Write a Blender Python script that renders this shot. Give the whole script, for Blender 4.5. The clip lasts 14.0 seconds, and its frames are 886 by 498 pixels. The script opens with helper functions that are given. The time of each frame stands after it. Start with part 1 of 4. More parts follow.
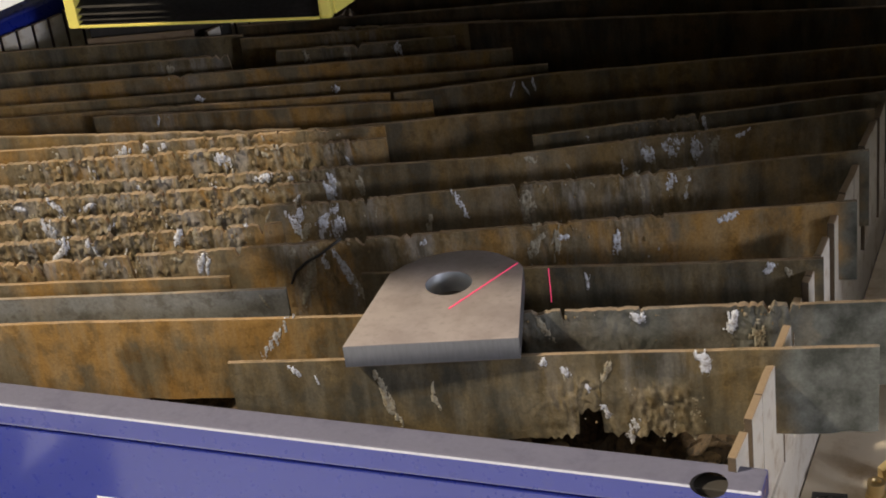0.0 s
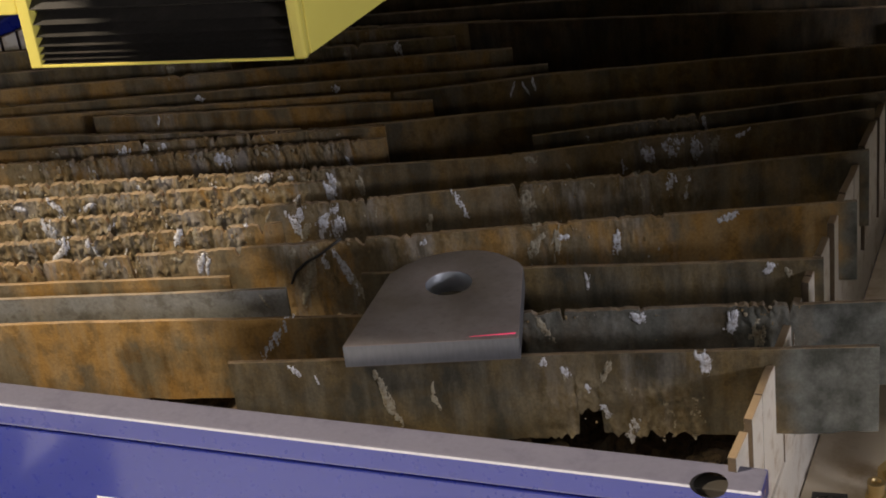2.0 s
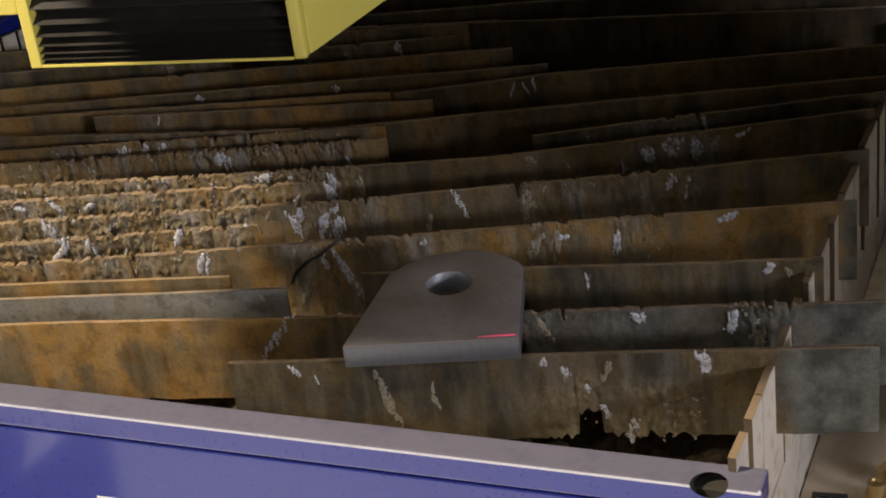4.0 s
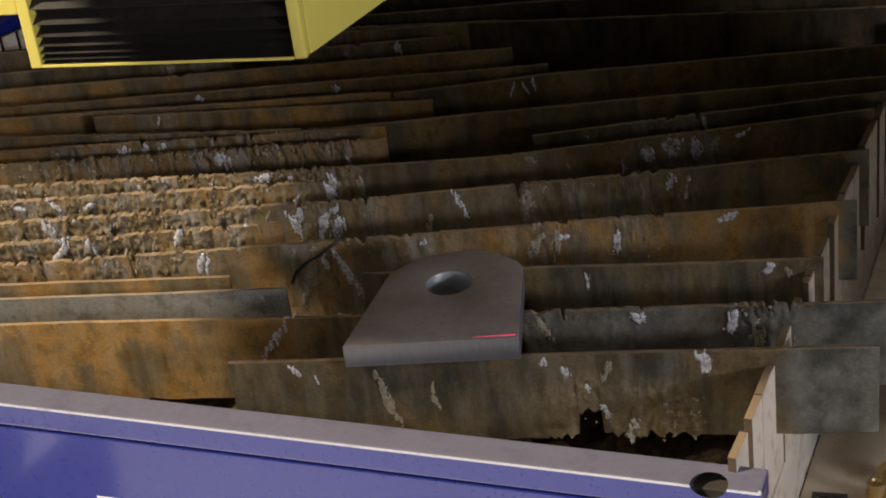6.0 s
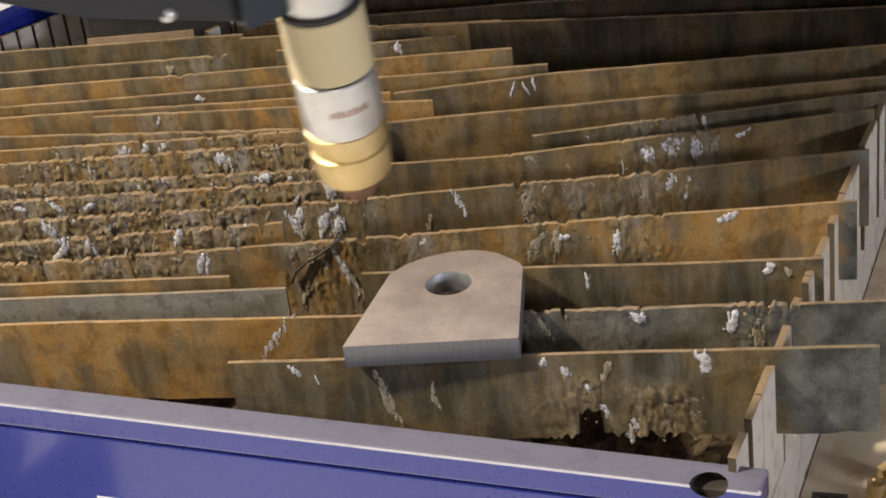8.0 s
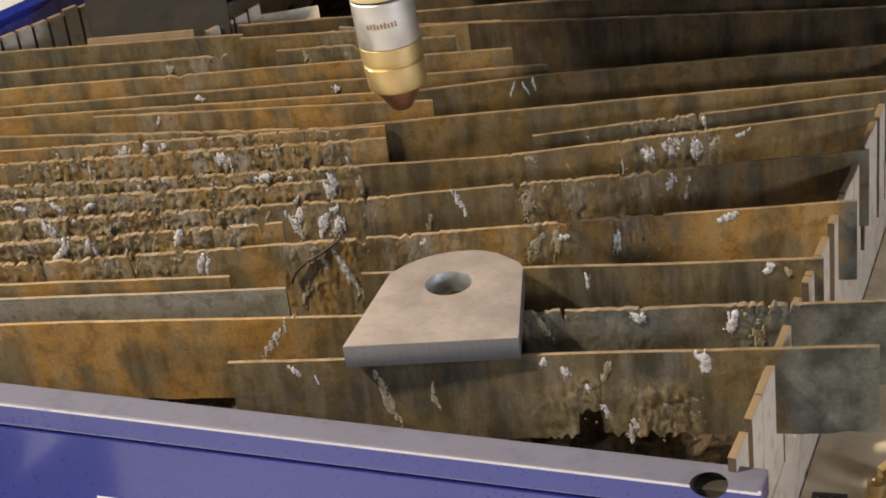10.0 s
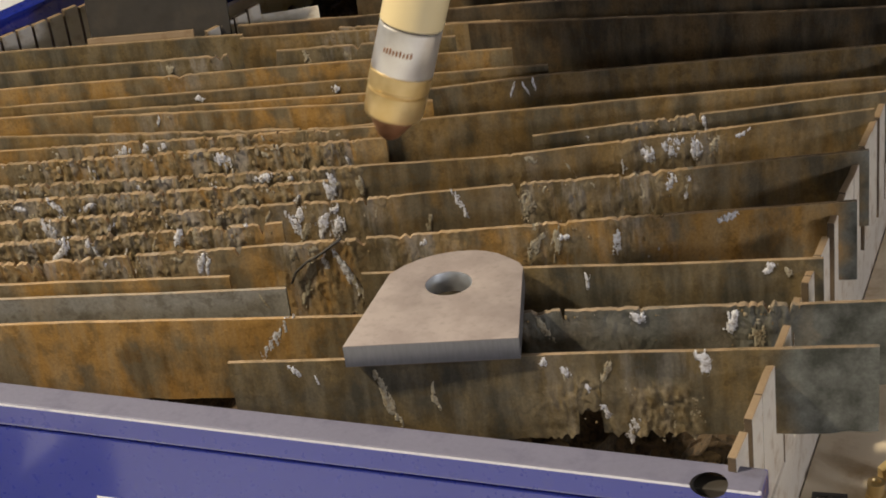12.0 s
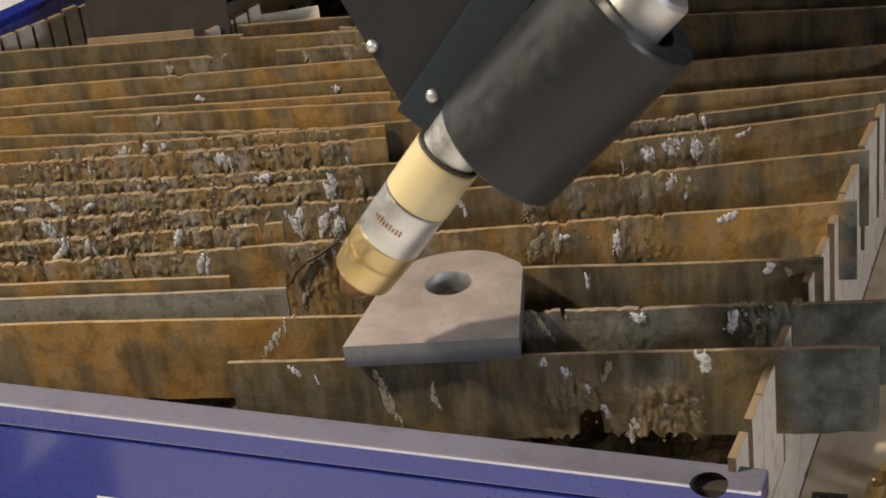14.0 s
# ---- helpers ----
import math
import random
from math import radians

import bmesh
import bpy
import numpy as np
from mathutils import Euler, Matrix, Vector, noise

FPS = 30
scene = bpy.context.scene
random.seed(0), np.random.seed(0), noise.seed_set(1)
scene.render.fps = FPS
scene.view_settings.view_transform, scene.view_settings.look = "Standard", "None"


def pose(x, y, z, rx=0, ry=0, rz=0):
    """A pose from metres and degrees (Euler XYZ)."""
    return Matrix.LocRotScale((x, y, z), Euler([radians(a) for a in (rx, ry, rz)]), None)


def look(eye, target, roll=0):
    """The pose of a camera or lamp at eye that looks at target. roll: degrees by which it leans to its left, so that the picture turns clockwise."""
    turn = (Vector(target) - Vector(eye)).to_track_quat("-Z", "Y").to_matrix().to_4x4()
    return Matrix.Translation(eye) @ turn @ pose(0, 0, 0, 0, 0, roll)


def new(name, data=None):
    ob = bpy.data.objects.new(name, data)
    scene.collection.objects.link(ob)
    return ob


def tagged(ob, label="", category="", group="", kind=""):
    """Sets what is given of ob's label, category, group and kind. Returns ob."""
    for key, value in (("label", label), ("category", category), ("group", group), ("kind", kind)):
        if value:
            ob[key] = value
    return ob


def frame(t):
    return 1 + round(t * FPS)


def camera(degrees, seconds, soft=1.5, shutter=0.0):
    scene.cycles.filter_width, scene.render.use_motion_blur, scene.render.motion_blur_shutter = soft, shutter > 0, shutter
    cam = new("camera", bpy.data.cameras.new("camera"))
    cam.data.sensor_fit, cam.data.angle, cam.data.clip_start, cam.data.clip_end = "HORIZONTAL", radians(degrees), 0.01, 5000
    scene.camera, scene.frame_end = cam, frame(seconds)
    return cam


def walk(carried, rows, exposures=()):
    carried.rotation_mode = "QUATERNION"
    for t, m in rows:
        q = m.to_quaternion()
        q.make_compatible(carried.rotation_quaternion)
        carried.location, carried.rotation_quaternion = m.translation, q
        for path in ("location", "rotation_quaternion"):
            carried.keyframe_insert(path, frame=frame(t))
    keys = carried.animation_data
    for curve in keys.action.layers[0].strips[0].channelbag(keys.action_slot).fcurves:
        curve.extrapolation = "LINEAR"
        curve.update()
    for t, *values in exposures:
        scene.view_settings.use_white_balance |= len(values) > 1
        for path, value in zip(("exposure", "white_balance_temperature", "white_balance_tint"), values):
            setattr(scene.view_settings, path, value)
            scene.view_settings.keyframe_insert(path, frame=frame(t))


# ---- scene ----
cam = camera(29.5, 14.0, soft=1.8, shutter=0.5)
STAND = look((0.455, -0.9776, 1.4283), (0.0093, -0.0219, 0.8557), -7.6)
walk(cam, [(0, STAND), (14, STAND)], exposures=[
    (0, 0.02, 5950, 10), (0.8, 0.0, 5950, 10), (2.0, 0.0, 6250, 12), (6.8, 0.0, 6300, 12), (7.5, 0.06, 5900, 11),
    (8.4, 0.0, 6200, 10), (11.5, -0.13, 6350, 9), (12.6, -0.30, 6350, 9), (14, -0.32, 6300, 9)])

# ---- light ----
world = bpy.data.worlds.new("hall_air")
scene.world = world
world.use_nodes = True
world.node_tree.nodes["Background"].inputs[0].default_value = (0.62, 0.68, 0.8, 1)
world.node_tree.nodes["Background"].inputs[1].default_value = 0.0012


def lamp(name, eye, target, size, watts, colour):
    data = bpy.data.lights.new(name, "AREA")
    data.shape, data.size, data.size_y = "RECTANGLE", size[0], size[1]
    data.energy, data.color = watts, colour
    ob = new(name, data)
    ob.matrix_world = look(eye, target)
    return ob


lamp("high_bay_lamp", (-2.7, -2.0, 4.7), (0.0, 0.05, 0.8), (0.30, 0.26), 370, (1.0, 0.84, 0.62))
lamp("doorway_light", (5.0, -1.8, 1.95), (0.1, 0.0, 0.8), (0.9, 0.5), 84, (0.96, 0.93, 1.0))
# added fill from the right that the block beside the table lets past
lamp("second_doorway_light", (4.4, -3.2, 2.2), (0.1, 0.0, 0.8), (0.9, 0.5), 12, (0.96, 0.94, 1.0))
# added fill from the front, brightens the plate and the nearest slats
lamp("rear_high_bay_lamp", (1.0, -3.2, 4.4), (0.1, -0.1, 0.8), (0.5, 0.5), 21, (0.98, 0.93, 0.90))
# added fill that whitens the floor left of the table
lamp("side_lamp_row", (-4.5, 1.0, 4.6), (-1.5, 0.6, 0.3), (1.0, 2.4), 300, (1.0, 0.96, 0.9))


# ---- materials ----
def mat(name):
    m = bpy.data.materials.new(name)
    m.use_nodes = True
    nt = m.node_tree
    return m, nt, nt.nodes["Principled BSDF"]


def node(nt, kind, **kw):
    n = nt.nodes.new(kind)
    for k, v in kw.items():
        n.inputs[k.replace("_", " ")].default_value = v
    return n


def coords(nt, scale=(1, 1, 1)):
    tc = nt.nodes.new("ShaderNodeTexCoord")
    mp = nt.nodes.new("ShaderNodeMapping")
    mp.inputs["Scale"].default_value = scale
    nt.links.new(tc.outputs["Object"], mp.inputs["Vector"])
    return mp.outputs[0]


def noise_tex(nt, vec, scale, detail=5, rough=0.6):
    n = node(nt, "ShaderNodeTexNoise", Scale=scale, Detail=detail, Roughness=rough)
    nt.links.new(vec, n.inputs["Vector"])
    return n.outputs["Fac"]


def ramp(nt, fac, stops):
    r = nt.nodes.new("ShaderNodeValToRGB")
    el = r.color_ramp.elements
    while len(el) < len(stops):
        el.new(0.5)
    for e, (p, c) in zip(el, stops):
        e.position = p
        e.color = (c, c, c, 1) if isinstance(c, (int, float)) else (*c, 1)
    nt.links.new(fac, r.inputs[0])
    return r.outputs[0]


def mix(nt, fac, a, b):
    n = nt.nodes.new("ShaderNodeMix")
    n.data_type = "RGBA"
    for s, v in ((n.inputs[0], fac), (n.inputs[6], a), (n.inputs[7], b)):
        if isinstance(v, (int, float)):
            s.default_value = v
        elif isinstance(v, tuple):
            s.default_value = (*v, 1)
        else:
            nt.links.new(v, s)
    return n.outputs[2]


def bump(nt, bsdf, height, strength, dist=0.001):
    b = node(nt, "ShaderNodeBump", Strength=strength, Distance=dist)
    nt.links.new(height, b.inputs["Height"])
    nt.links.new(b.outputs[0], bsdf.inputs["Normal"])


def rusty(name, scale_c, rust_c, dust_c, lo, hi):
    """Slat steel: mill scale, rust in patches and runs, dusty slag where the crust sits."""
    m, nt, b = mat(name)
    v = coords(nt)
    info = nt.nodes.new("ShaderNodeObjectInfo")
    off = nt.nodes.new("ShaderNodeVectorMath")
    off.operation = "ADD"
    mul = nt.nodes.new("ShaderNodeMath")
    mul.operation = "MULTIPLY"
    mul.inputs[1].default_value = 7.0
    nt.links.new(info.outputs["Random"], mul.inputs[0])
    nt.links.new(v, off.inputs[0])
    nt.links.new(mul.outputs[0], off.inputs[1])
    vv = off.outputs[0]
    runs = nt.nodes.new("ShaderNodeMapping")
    runs.inputs["Scale"].default_value = (1, 1, 0.18)
    nt.links.new(vv, runs.inputs["Vector"])
    blots = nt.nodes.new("ShaderNodeMapping")
    blots.inputs["Scale"].default_value = (1, 1, 0.6)
    nt.links.new(vv, blots.inputs["Vector"])
    patches = ramp(nt, noise_tex(nt, blots.outputs[0], 26, 5, 0.58), [(lo, 0), (hi, 1)])
    streaks = ramp(nt, noise_tex(nt, runs.outputs[0], 75, 4, 0.6), [(0.42, 0), (0.7, 1)])
    fine = noise_tex(nt, vv, 420, 4, 0.7)
    c1 = mix(nt, patches, scale_c, rust_c)
    dark = tuple(x * 0.45 for x in rust_c)
    c2 = mix(nt, ramp(nt, noise_tex(nt, vv, 55, 8, 0.72), [(0.50, 0), (0.58, 0.6)]), c1, dark)
    pale = nt.nodes.new("ShaderNodeMath")
    pale.operation = "MULTIPLY"
    pale.inputs[1].default_value = 0.45
    nt.links.new(streaks, pale.inputs[0])
    c3 = mix(nt, pale.outputs[0], c2, dust_c)
    at = nt.nodes.new("ShaderNodeAttribute")
    at.attribute_name = "crust"
    crust_c = mix(nt, ramp(nt, noise_tex(nt, vv, 150, 8, 0.72), [(0.38, 0), (0.62, 1)]), (0.19, 0.135, 0.062), (0.37, 0.305, 0.19))
    c4 = mix(nt, at.outputs["Fac"], c3, crust_c)
    so = nt.nodes.new("ShaderNodeAttribute")
    so.attribute_name = "soiled"
    for fac, tint in ((ramp(nt, noise_tex(nt, runs.outputs[0], 62, 6, 0.66), [(0.50, 0), (0.62, 0.7)]), (0.37, 0.34, 0.30)),
                      (ramp(nt, noise_tex(nt, runs.outputs[0], 95, 6, 0.7), [(0.53, 0), (0.62, 0.75)]), (0.085, 0.066, 0.030))):
        amount = nt.nodes.new("ShaderNodeMath")
        amount.operation = "MULTIPLY"
        nt.links.new(so.outputs["Fac"], amount.inputs[0])
        nt.links.new(fac, amount.inputs[1])
        c4 = mix(nt, amount.outputs[0], c4, tint)
    cl = nt.nodes.new("ShaderNodeAttribute")
    cl.attribute_name = "clean"
    c4 = mix(nt, cl.outputs["Fac"], c4, mix(nt, ramp(nt, noise_tex(nt, vv, 32, 4, 0.6), [(0.36, 0), (0.68, 1)]), (0.052, 0.055, 0.045), (0.19, 0.195, 0.175)))
    # burnished upper edge
    ed = nt.nodes.new("ShaderNodeAttribute")
    ed.attribute_name = "edge"
    worn = nt.nodes.new("ShaderNodeMath")
    worn.operation = "MULTIPLY"
    nt.links.new(ramp(nt, ed.outputs["Fac"], [(0.7, 0), (0.95, 0.65)]), worn.inputs[0])
    nt.links.new(ramp(nt, noise_tex(nt, vv, 60, 5, 0.6), [(0.32, 0.25), (0.6, 1)]), worn.inputs[1])
    c4 = mix(nt, worn.outputs[0], c4, (0.48, 0.34, 0.21))
    grain = ramp(nt, fine, [(0.3, 0.80), (0.7, 1.12)])
    n = nt.nodes.new("ShaderNodeMix")
    n.data_type, n.blend_type = "RGBA", "MULTIPLY"
    n.inputs[0].default_value = 1
    nt.links.new(c4, n.inputs[6])
    nt.links.new(grain, n.inputs[7])
    nt.links.new(n.outputs[2], b.inputs["Base Color"])
    nt.links.new(ramp(nt, patches, [(0, 0.5), (1, 0.85)]), b.inputs["Roughness"])
    b.inputs["Specular IOR Level"].default_value = 0.22
    bump(nt, b, noise_tex(nt, vv, 260, 6, 0.7), 0.55, 0.0014)
    return m


RUST = rusty("rusty_slat_steel", (0.165, 0.125, 0.07), (0.40, 0.225, 0.062), (0.40, 0.33, 0.20), 0.44, 0.56)
STEEL = rusty("brown_slat_steel", (0.076, 0.068, 0.048), (0.19, 0.135, 0.058), (0.28, 0.24, 0.165), 0.42, 0.60)
BROWN = rusty("dark_rust_slat_steel", (0.105, 0.086, 0.053), (0.26, 0.165, 0.058), (0.31, 0.255, 0.165), 0.40, 0.57)
GREY = rusty("grey_slat_steel", (0.27, 0.26, 0.225), (0.27, 0.225, 0.155), (0.40, 0.38, 0.33), 0.5, 0.7)
# darkest of the slat steels, for the rear slats
DARKEST = rusty("darkest_slat_steel", (0.05, 0.041, 0.028), (0.125, 0.08, 0.034), (0.19, 0.15, 0.095), 0.42, 0.60)


def slag_material(name, a, c, metal, rough):
    m, nt, b = mat(name)
    v = coords(nt)
    f = ramp(nt, noise_tex(nt, v, 230, 7, 0.72), [(0.36, 0), (0.53, 1)])
    nt.links.new(mix(nt, f, a, c), b.inputs["Base Color"])
    b.inputs["Metallic"].default_value = metal
    nt.links.new(ramp(nt, noise_tex(nt, v, 300, 4), [(0.3, rough - 0.12), (0.7, rough + 0.2)]), b.inputs["Roughness"])
    bump(nt, b, noise_tex(nt, v, 600, 5, 0.7), 0.6, 0.001)
    return m


SLAG_BRIGHT = slag_material("bright_slag", (0.27, 0.235, 0.19), (0.80, 0.80, 0.83), 0.1, 0.45)
SLAG_BROWN = slag_material("brown_slag", (0.21, 0.155, 0.082), (0.40, 0.355, 0.255), 0.0, 0.62)


def nodule_material():
    """Crumbly slag beads, each with a tone of its own."""
    m, nt, b = mat("crumbly_slag")
    v = coords(nt)
    geo = nt.nodes.new("ShaderNodeNewGeometry")
    tone = ramp(nt, geo.outputs["Random Per Island"], [(0.0, (0.19, 0.125, 0.052)), (0.4, (0.29, 0.20, 0.088)), (0.7, (0.35, 0.275, 0.155)), (0.9, (0.42, 0.375, 0.29)), (1.0, (0.72, 0.70, 0.68))])
    grain = ramp(nt, noise_tex(nt, v, 420, 5, 0.7), [(0.35, 0), (0.65, 1)])
    nt.links.new(mix(nt, ramp(nt, grain, [(0, 0), (1, 0.6)]), tone, (0.26, 0.19, 0.10)), b.inputs["Base Color"])
    b.inputs["Roughness"].default_value = 0.7
    b.inputs["Specular IOR Level"].default_value = 0.3
    bump(nt, b, noise_tex(nt, v, 800, 4, 0.7), 0.5, 0.0008)
    return m


NODULES = nodule_material()


def painted(name, colour, worn, rough=0.35, amount=(0.62, 0.72), scale=30, coat=0.0):
    m, nt, b = mat(name)
    v = coords(nt)
    w = ramp(nt, noise_tex(nt, v, scale, 6, 0.65), [(amount[0], 0), (amount[1], 1)])
    tone = mix(nt, noise_tex(nt, v, scale * 0.25, 3), tuple(x * 0.85 for x in colour), tuple(min(1, x * 1.12) for x in colour))
    nt.links.new(mix(nt, w, tone, worn), b.inputs["Base Color"])
    nt.links.new(ramp(nt, noise_tex(nt, v, scale * 6, 4), [(0.3, rough * 0.8), (0.7, rough * 1.35)]), b.inputs["Roughness"])
    b.inputs["Coat Weight"].default_value = coat
    bump(nt, b, noise_tex(nt, v, 500, 3), 0.12, 0.0006)
    return m


def metal(name, a, c, rough, scale=60):
    m, nt, b = mat(name)
    v = coords(nt)
    nt.links.new(mix(nt, ramp(nt, noise_tex(nt, v, scale, 4), [(0.35, 0), (0.65, 1)]), a, c), b.inputs["Base Color"])
    b.inputs["Metallic"].default_value = 0.85
    nt.links.new(ramp(nt, noise_tex(nt, v, scale * 4, 3), [(0.3, rough * 0.8), (0.7, rough * 1.3)]), b.inputs["Roughness"])
    return m


BLUE = painted("blue_paint", (0.012, 0.026, 0.29), (0.03, 0.04, 0.26), 0.3, (0.66, 0.8), 26, 1.0)
BLUE.node_tree.nodes["Principled BSDF"].inputs["Coat IOR"].default_value = 1.56
BLUE.node_tree.nodes["Principled BSDF"].inputs["Coat Roughness"].default_value = 0.07
RAIL_TOP = painted("scuffed_rail_top", (0.165, 0.16, 0.215), (0.11, 0.105, 0.155), 0.5, (0.5, 0.75), 40)
EDGE_HIGHLIGHT = painted("rail_edge_highlight", (0.62, 0.62, 0.68), (0.4, 0.4, 0.5), 0.4, (0.55, 0.7), 90)
YELLOW = painted("yellow_paint", (0.97, 0.80, 0.16), (0.90, 0.71, 0.14), 0.4, (0.7, 0.85), 20, 0.1)
MAT_BLACK = painted("black_reflected_mat", (0.022, 0.022, 0.023), (0.035, 0.034, 0.033), 0.7, (0.5, 0.75), 20)
RUBBER = painted("black_bellows_fabric", (0.035, 0.031, 0.026), (0.07, 0.06, 0.05), 0.5, (0.5, 0.75), 40)
DARK = painted("dark_anodised_aluminium", (0.022, 0.023, 0.026), (0.042, 0.039, 0.037), 0.36, (0.55, 0.8), 18)
NAVY = painted("navy_bracket_paint", (0.018, 0.028, 0.04), (0.03, 0.04, 0.05), 0.45, (0.6, 0.8), 30)
SILVER = metal("turned_steel", (0.74, 0.72, 0.70), (0.86, 0.85, 0.83), 0.36)
BRASS = metal("brass", (0.70, 0.51, 0.22), (0.80, 0.62, 0.32), 0.36)
PALE_BRASS = painted("cream_insulator", (0.70, 0.58, 0.33), (0.62, 0.49, 0.25), 0.36, (0.55, 0.8), 30, 0.2)
COPPER = metal("sooty_copper", (0.28, 0.14, 0.08), (0.45, 0.26, 0.15), 0.42)
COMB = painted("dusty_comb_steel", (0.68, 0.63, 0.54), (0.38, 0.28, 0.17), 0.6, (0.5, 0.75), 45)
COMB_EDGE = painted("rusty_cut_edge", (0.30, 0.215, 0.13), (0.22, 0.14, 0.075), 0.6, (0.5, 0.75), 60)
SLOT_SHADE = painted("rusty_shaded_slot", (0.12, 0.085, 0.05), (0.07, 0.05, 0.032), 0.7, (0.45, 0.7), 60)
CONCRETE = painted("pale_concrete", (0.66, 0.65, 0.63), (0.55, 0.53, 0.5), 0.7, (0.5, 0.8), 3)
LEDGE = painted("dusty_ledge", (0.72, 0.61, 0.45), (0.48, 0.36, 0.22), 0.7, (0.46, 0.7), 28)
RUBBLE = slag_material("pit_rubble", (0.028, 0.021, 0.014), (0.10, 0.066, 0.034), 0.0, 0.8)
WALLPAINT = painted("hall_wall_paint", (0.11, 0.11, 0.115), (0.08, 0.08, 0.08), 0.7, (0.5, 0.8), 2)
BLACKISH = painted("blackish_brown", (0.045, 0.04, 0.034), (0.08, 0.066, 0.05), 0.6, (0.5, 0.75), 16)
PAPER = painted("white_sticker", (0.8, 0.8, 0.8), (0.7, 0.7, 0.7), 0.5, (0.7, 0.9), 30)


def plate_material():
    m, nt, b = mat("fresh_steel_plate")
    v = coords(nt)
    blot = ramp(nt, noise_tex(nt, v, 30, 6, 0.6), [(0.40, 0), (0.60, 1)])
    c = mix(nt, blot, (0.27, 0.225, 0.208), (0.335, 0.285, 0.262))
    specks = ramp(nt, noise_tex(nt, v, 210, 5, 0.7), [(0.52, 0), (0.72, 0.5)])
    nt.links.new(mix(nt, specks, c, (0.20, 0.165, 0.15)), b.inputs["Base Color"])
    b.inputs["Metallic"].default_value = 0.0
    b.inputs["Specular IOR Level"].default_value = 0.25
    nt.links.new(ramp(nt, blot, [(0, 0.6), (1, 0.75)]), b.inputs["Roughness"])
    bump(nt, b, noise_tex(nt, v, 500, 4, 0.7), 0.2, 0.0006)
    return m


PLATE = plate_material()


def cut_edge_material():
    m, nt, b = mat("flame_cut_edge")
    v = coords(nt, (1, 1, 0.12))
    f = noise_tex(nt, v, 500, 4, 0.6)
    nt.links.new(mix(nt, ramp(nt, f, [(0.35, 0), (0.65, 1)]), (0.215, 0.22, 0.235), (0.245, 0.25, 0.27)), b.inputs["Base Color"])
    b.inputs["Metallic"].default_value = 0.5
    b.inputs["Roughness"].default_value = 0.42
    bump(nt, b, f, 0.05, 0.0004)
    return m


CUT = cut_edge_material()
LIT_BORE = metal("lit_bore_wall", (0.62, 0.65, 0.70), (0.74, 0.77, 0.80), 0.4)


def glow(name, colour, strength):
    m, nt, b = mat(name)
    b.inputs["Base Color"].default_value = (*colour, 1)
    b.inputs["Emission Color"].default_value = (*colour, 1)
    b.inputs["Emission Strength"].default_value = strength
    return m


LASER = glow("red_laser_light", (0.95, 0.08, 0.18), 0.5)


# ---- mesh helpers ----
def link(name, bm, material, parent=None, label="", smooth=False):
    me = bpy.data.meshes.new(name)
    bm.to_mesh(me)
    bm.free()
    me.materials.append(material)
    if smooth:
        for p in me.polygons:
            p.use_smooth = True
    ob = new(name, me)
    if parent:
        ob.parent = parent
    if label:
        ob["label"] = label
    return ob


part = link


def box(bm, x0, x1, y0, y1, z0, z1, bevel=0.0, m=None):
    out = bmesh.ops.create_cube(bm, size=1)
    vs = out["verts"]
    for v in vs:
        v.co = Vector(((x0 + x1) / 2 + v.co.x * (x1 - x0), (y0 + y1) / 2 + v.co.y * (y1 - y0), (z0 + z1) / 2 + v.co.z * (z1 - z0)))
    if bevel:
        es = list({e for v in vs for e in v.link_edges})
        r = bmesh.ops.bevel(bm, geom=es, offset=bevel, segments=2, affect="EDGES", profile=0.6)
        vs = list({v for f in r["faces"] for v in f.verts} | {v for v in vs if v.is_valid})
    if m:
        bmesh.ops.transform(bm, matrix=m, verts=vs)
    return vs


def lathe(bm, profile, seg=48, hole=False):
    """Turns (radius, z) pairs round the z axis."""
    rings = []
    for r, z in profile:
        rings.append([bm.verts.new((r * math.cos(2 * math.pi * i / seg), r * math.sin(2 * math.pi * i / seg), z)) for i in range(seg)])
    for a, b in zip(rings, rings[1:]):
        for i in range(seg):
            j = (i + 1) % seg
            bm.faces.new((a[i], a[j], b[j], b[i]))
    if not hole:
        bm.faces.new(list(reversed(rings[0])))
        bm.faces.new(rings[-1])
    bmesh.ops.recalc_face_normals(bm, faces=bm.faces)


def shade(ob, angle=35):
    for p in ob.data.polygons:
        p.use_smooth = True
    ob.data.set_sharp_from_angle(angle=radians(angle))
    return ob


def empty(name, m, label, category, group="", kind=""):
    ob = new(name)
    ob.empty_display_size = 0.02
    ob.matrix_basis = m
    return tagged(ob, label, category, group, kind)


# ---- hall ----
def plain(name, x0, x1, y0, y1, z0, z1, material, label):
    bm = bmesh.new()
    box(bm, x0, x1, y0, y1, z0, z1)
    return tagged(link(name, bm, material), label, name.split("_")[0], kind="structure")


plain("floor", -7, 6, -6, 7, -0.1, 0, CONCRETE, "pale smooth concrete workshop floor")
plain("wall_north", -7, 6, 7, 7.2, 0, 5, WALLPAINT, "plain grey painted workshop wall")
plain("wall_south", -7, 6, -6.2, -6, 0, 5, WALLPAINT, "plain grey painted workshop wall")
plain("wall_west", -7.2, -7, -6.2, 7.2, 0, 5, WALLPAINT, "plain grey painted workshop wall")
plain("wall_east", 6, 6.2, -6.2, 7.2, 0, 5, WALLPAINT, "plain grey painted workshop wall")
plain("ceiling", -7.2, 6.2, -6.2, 7.2, 5, 5.2, WALLPAINT, "plain grey workshop ceiling")


# ---- cutting table ----
SLAT_TOP = 0.80
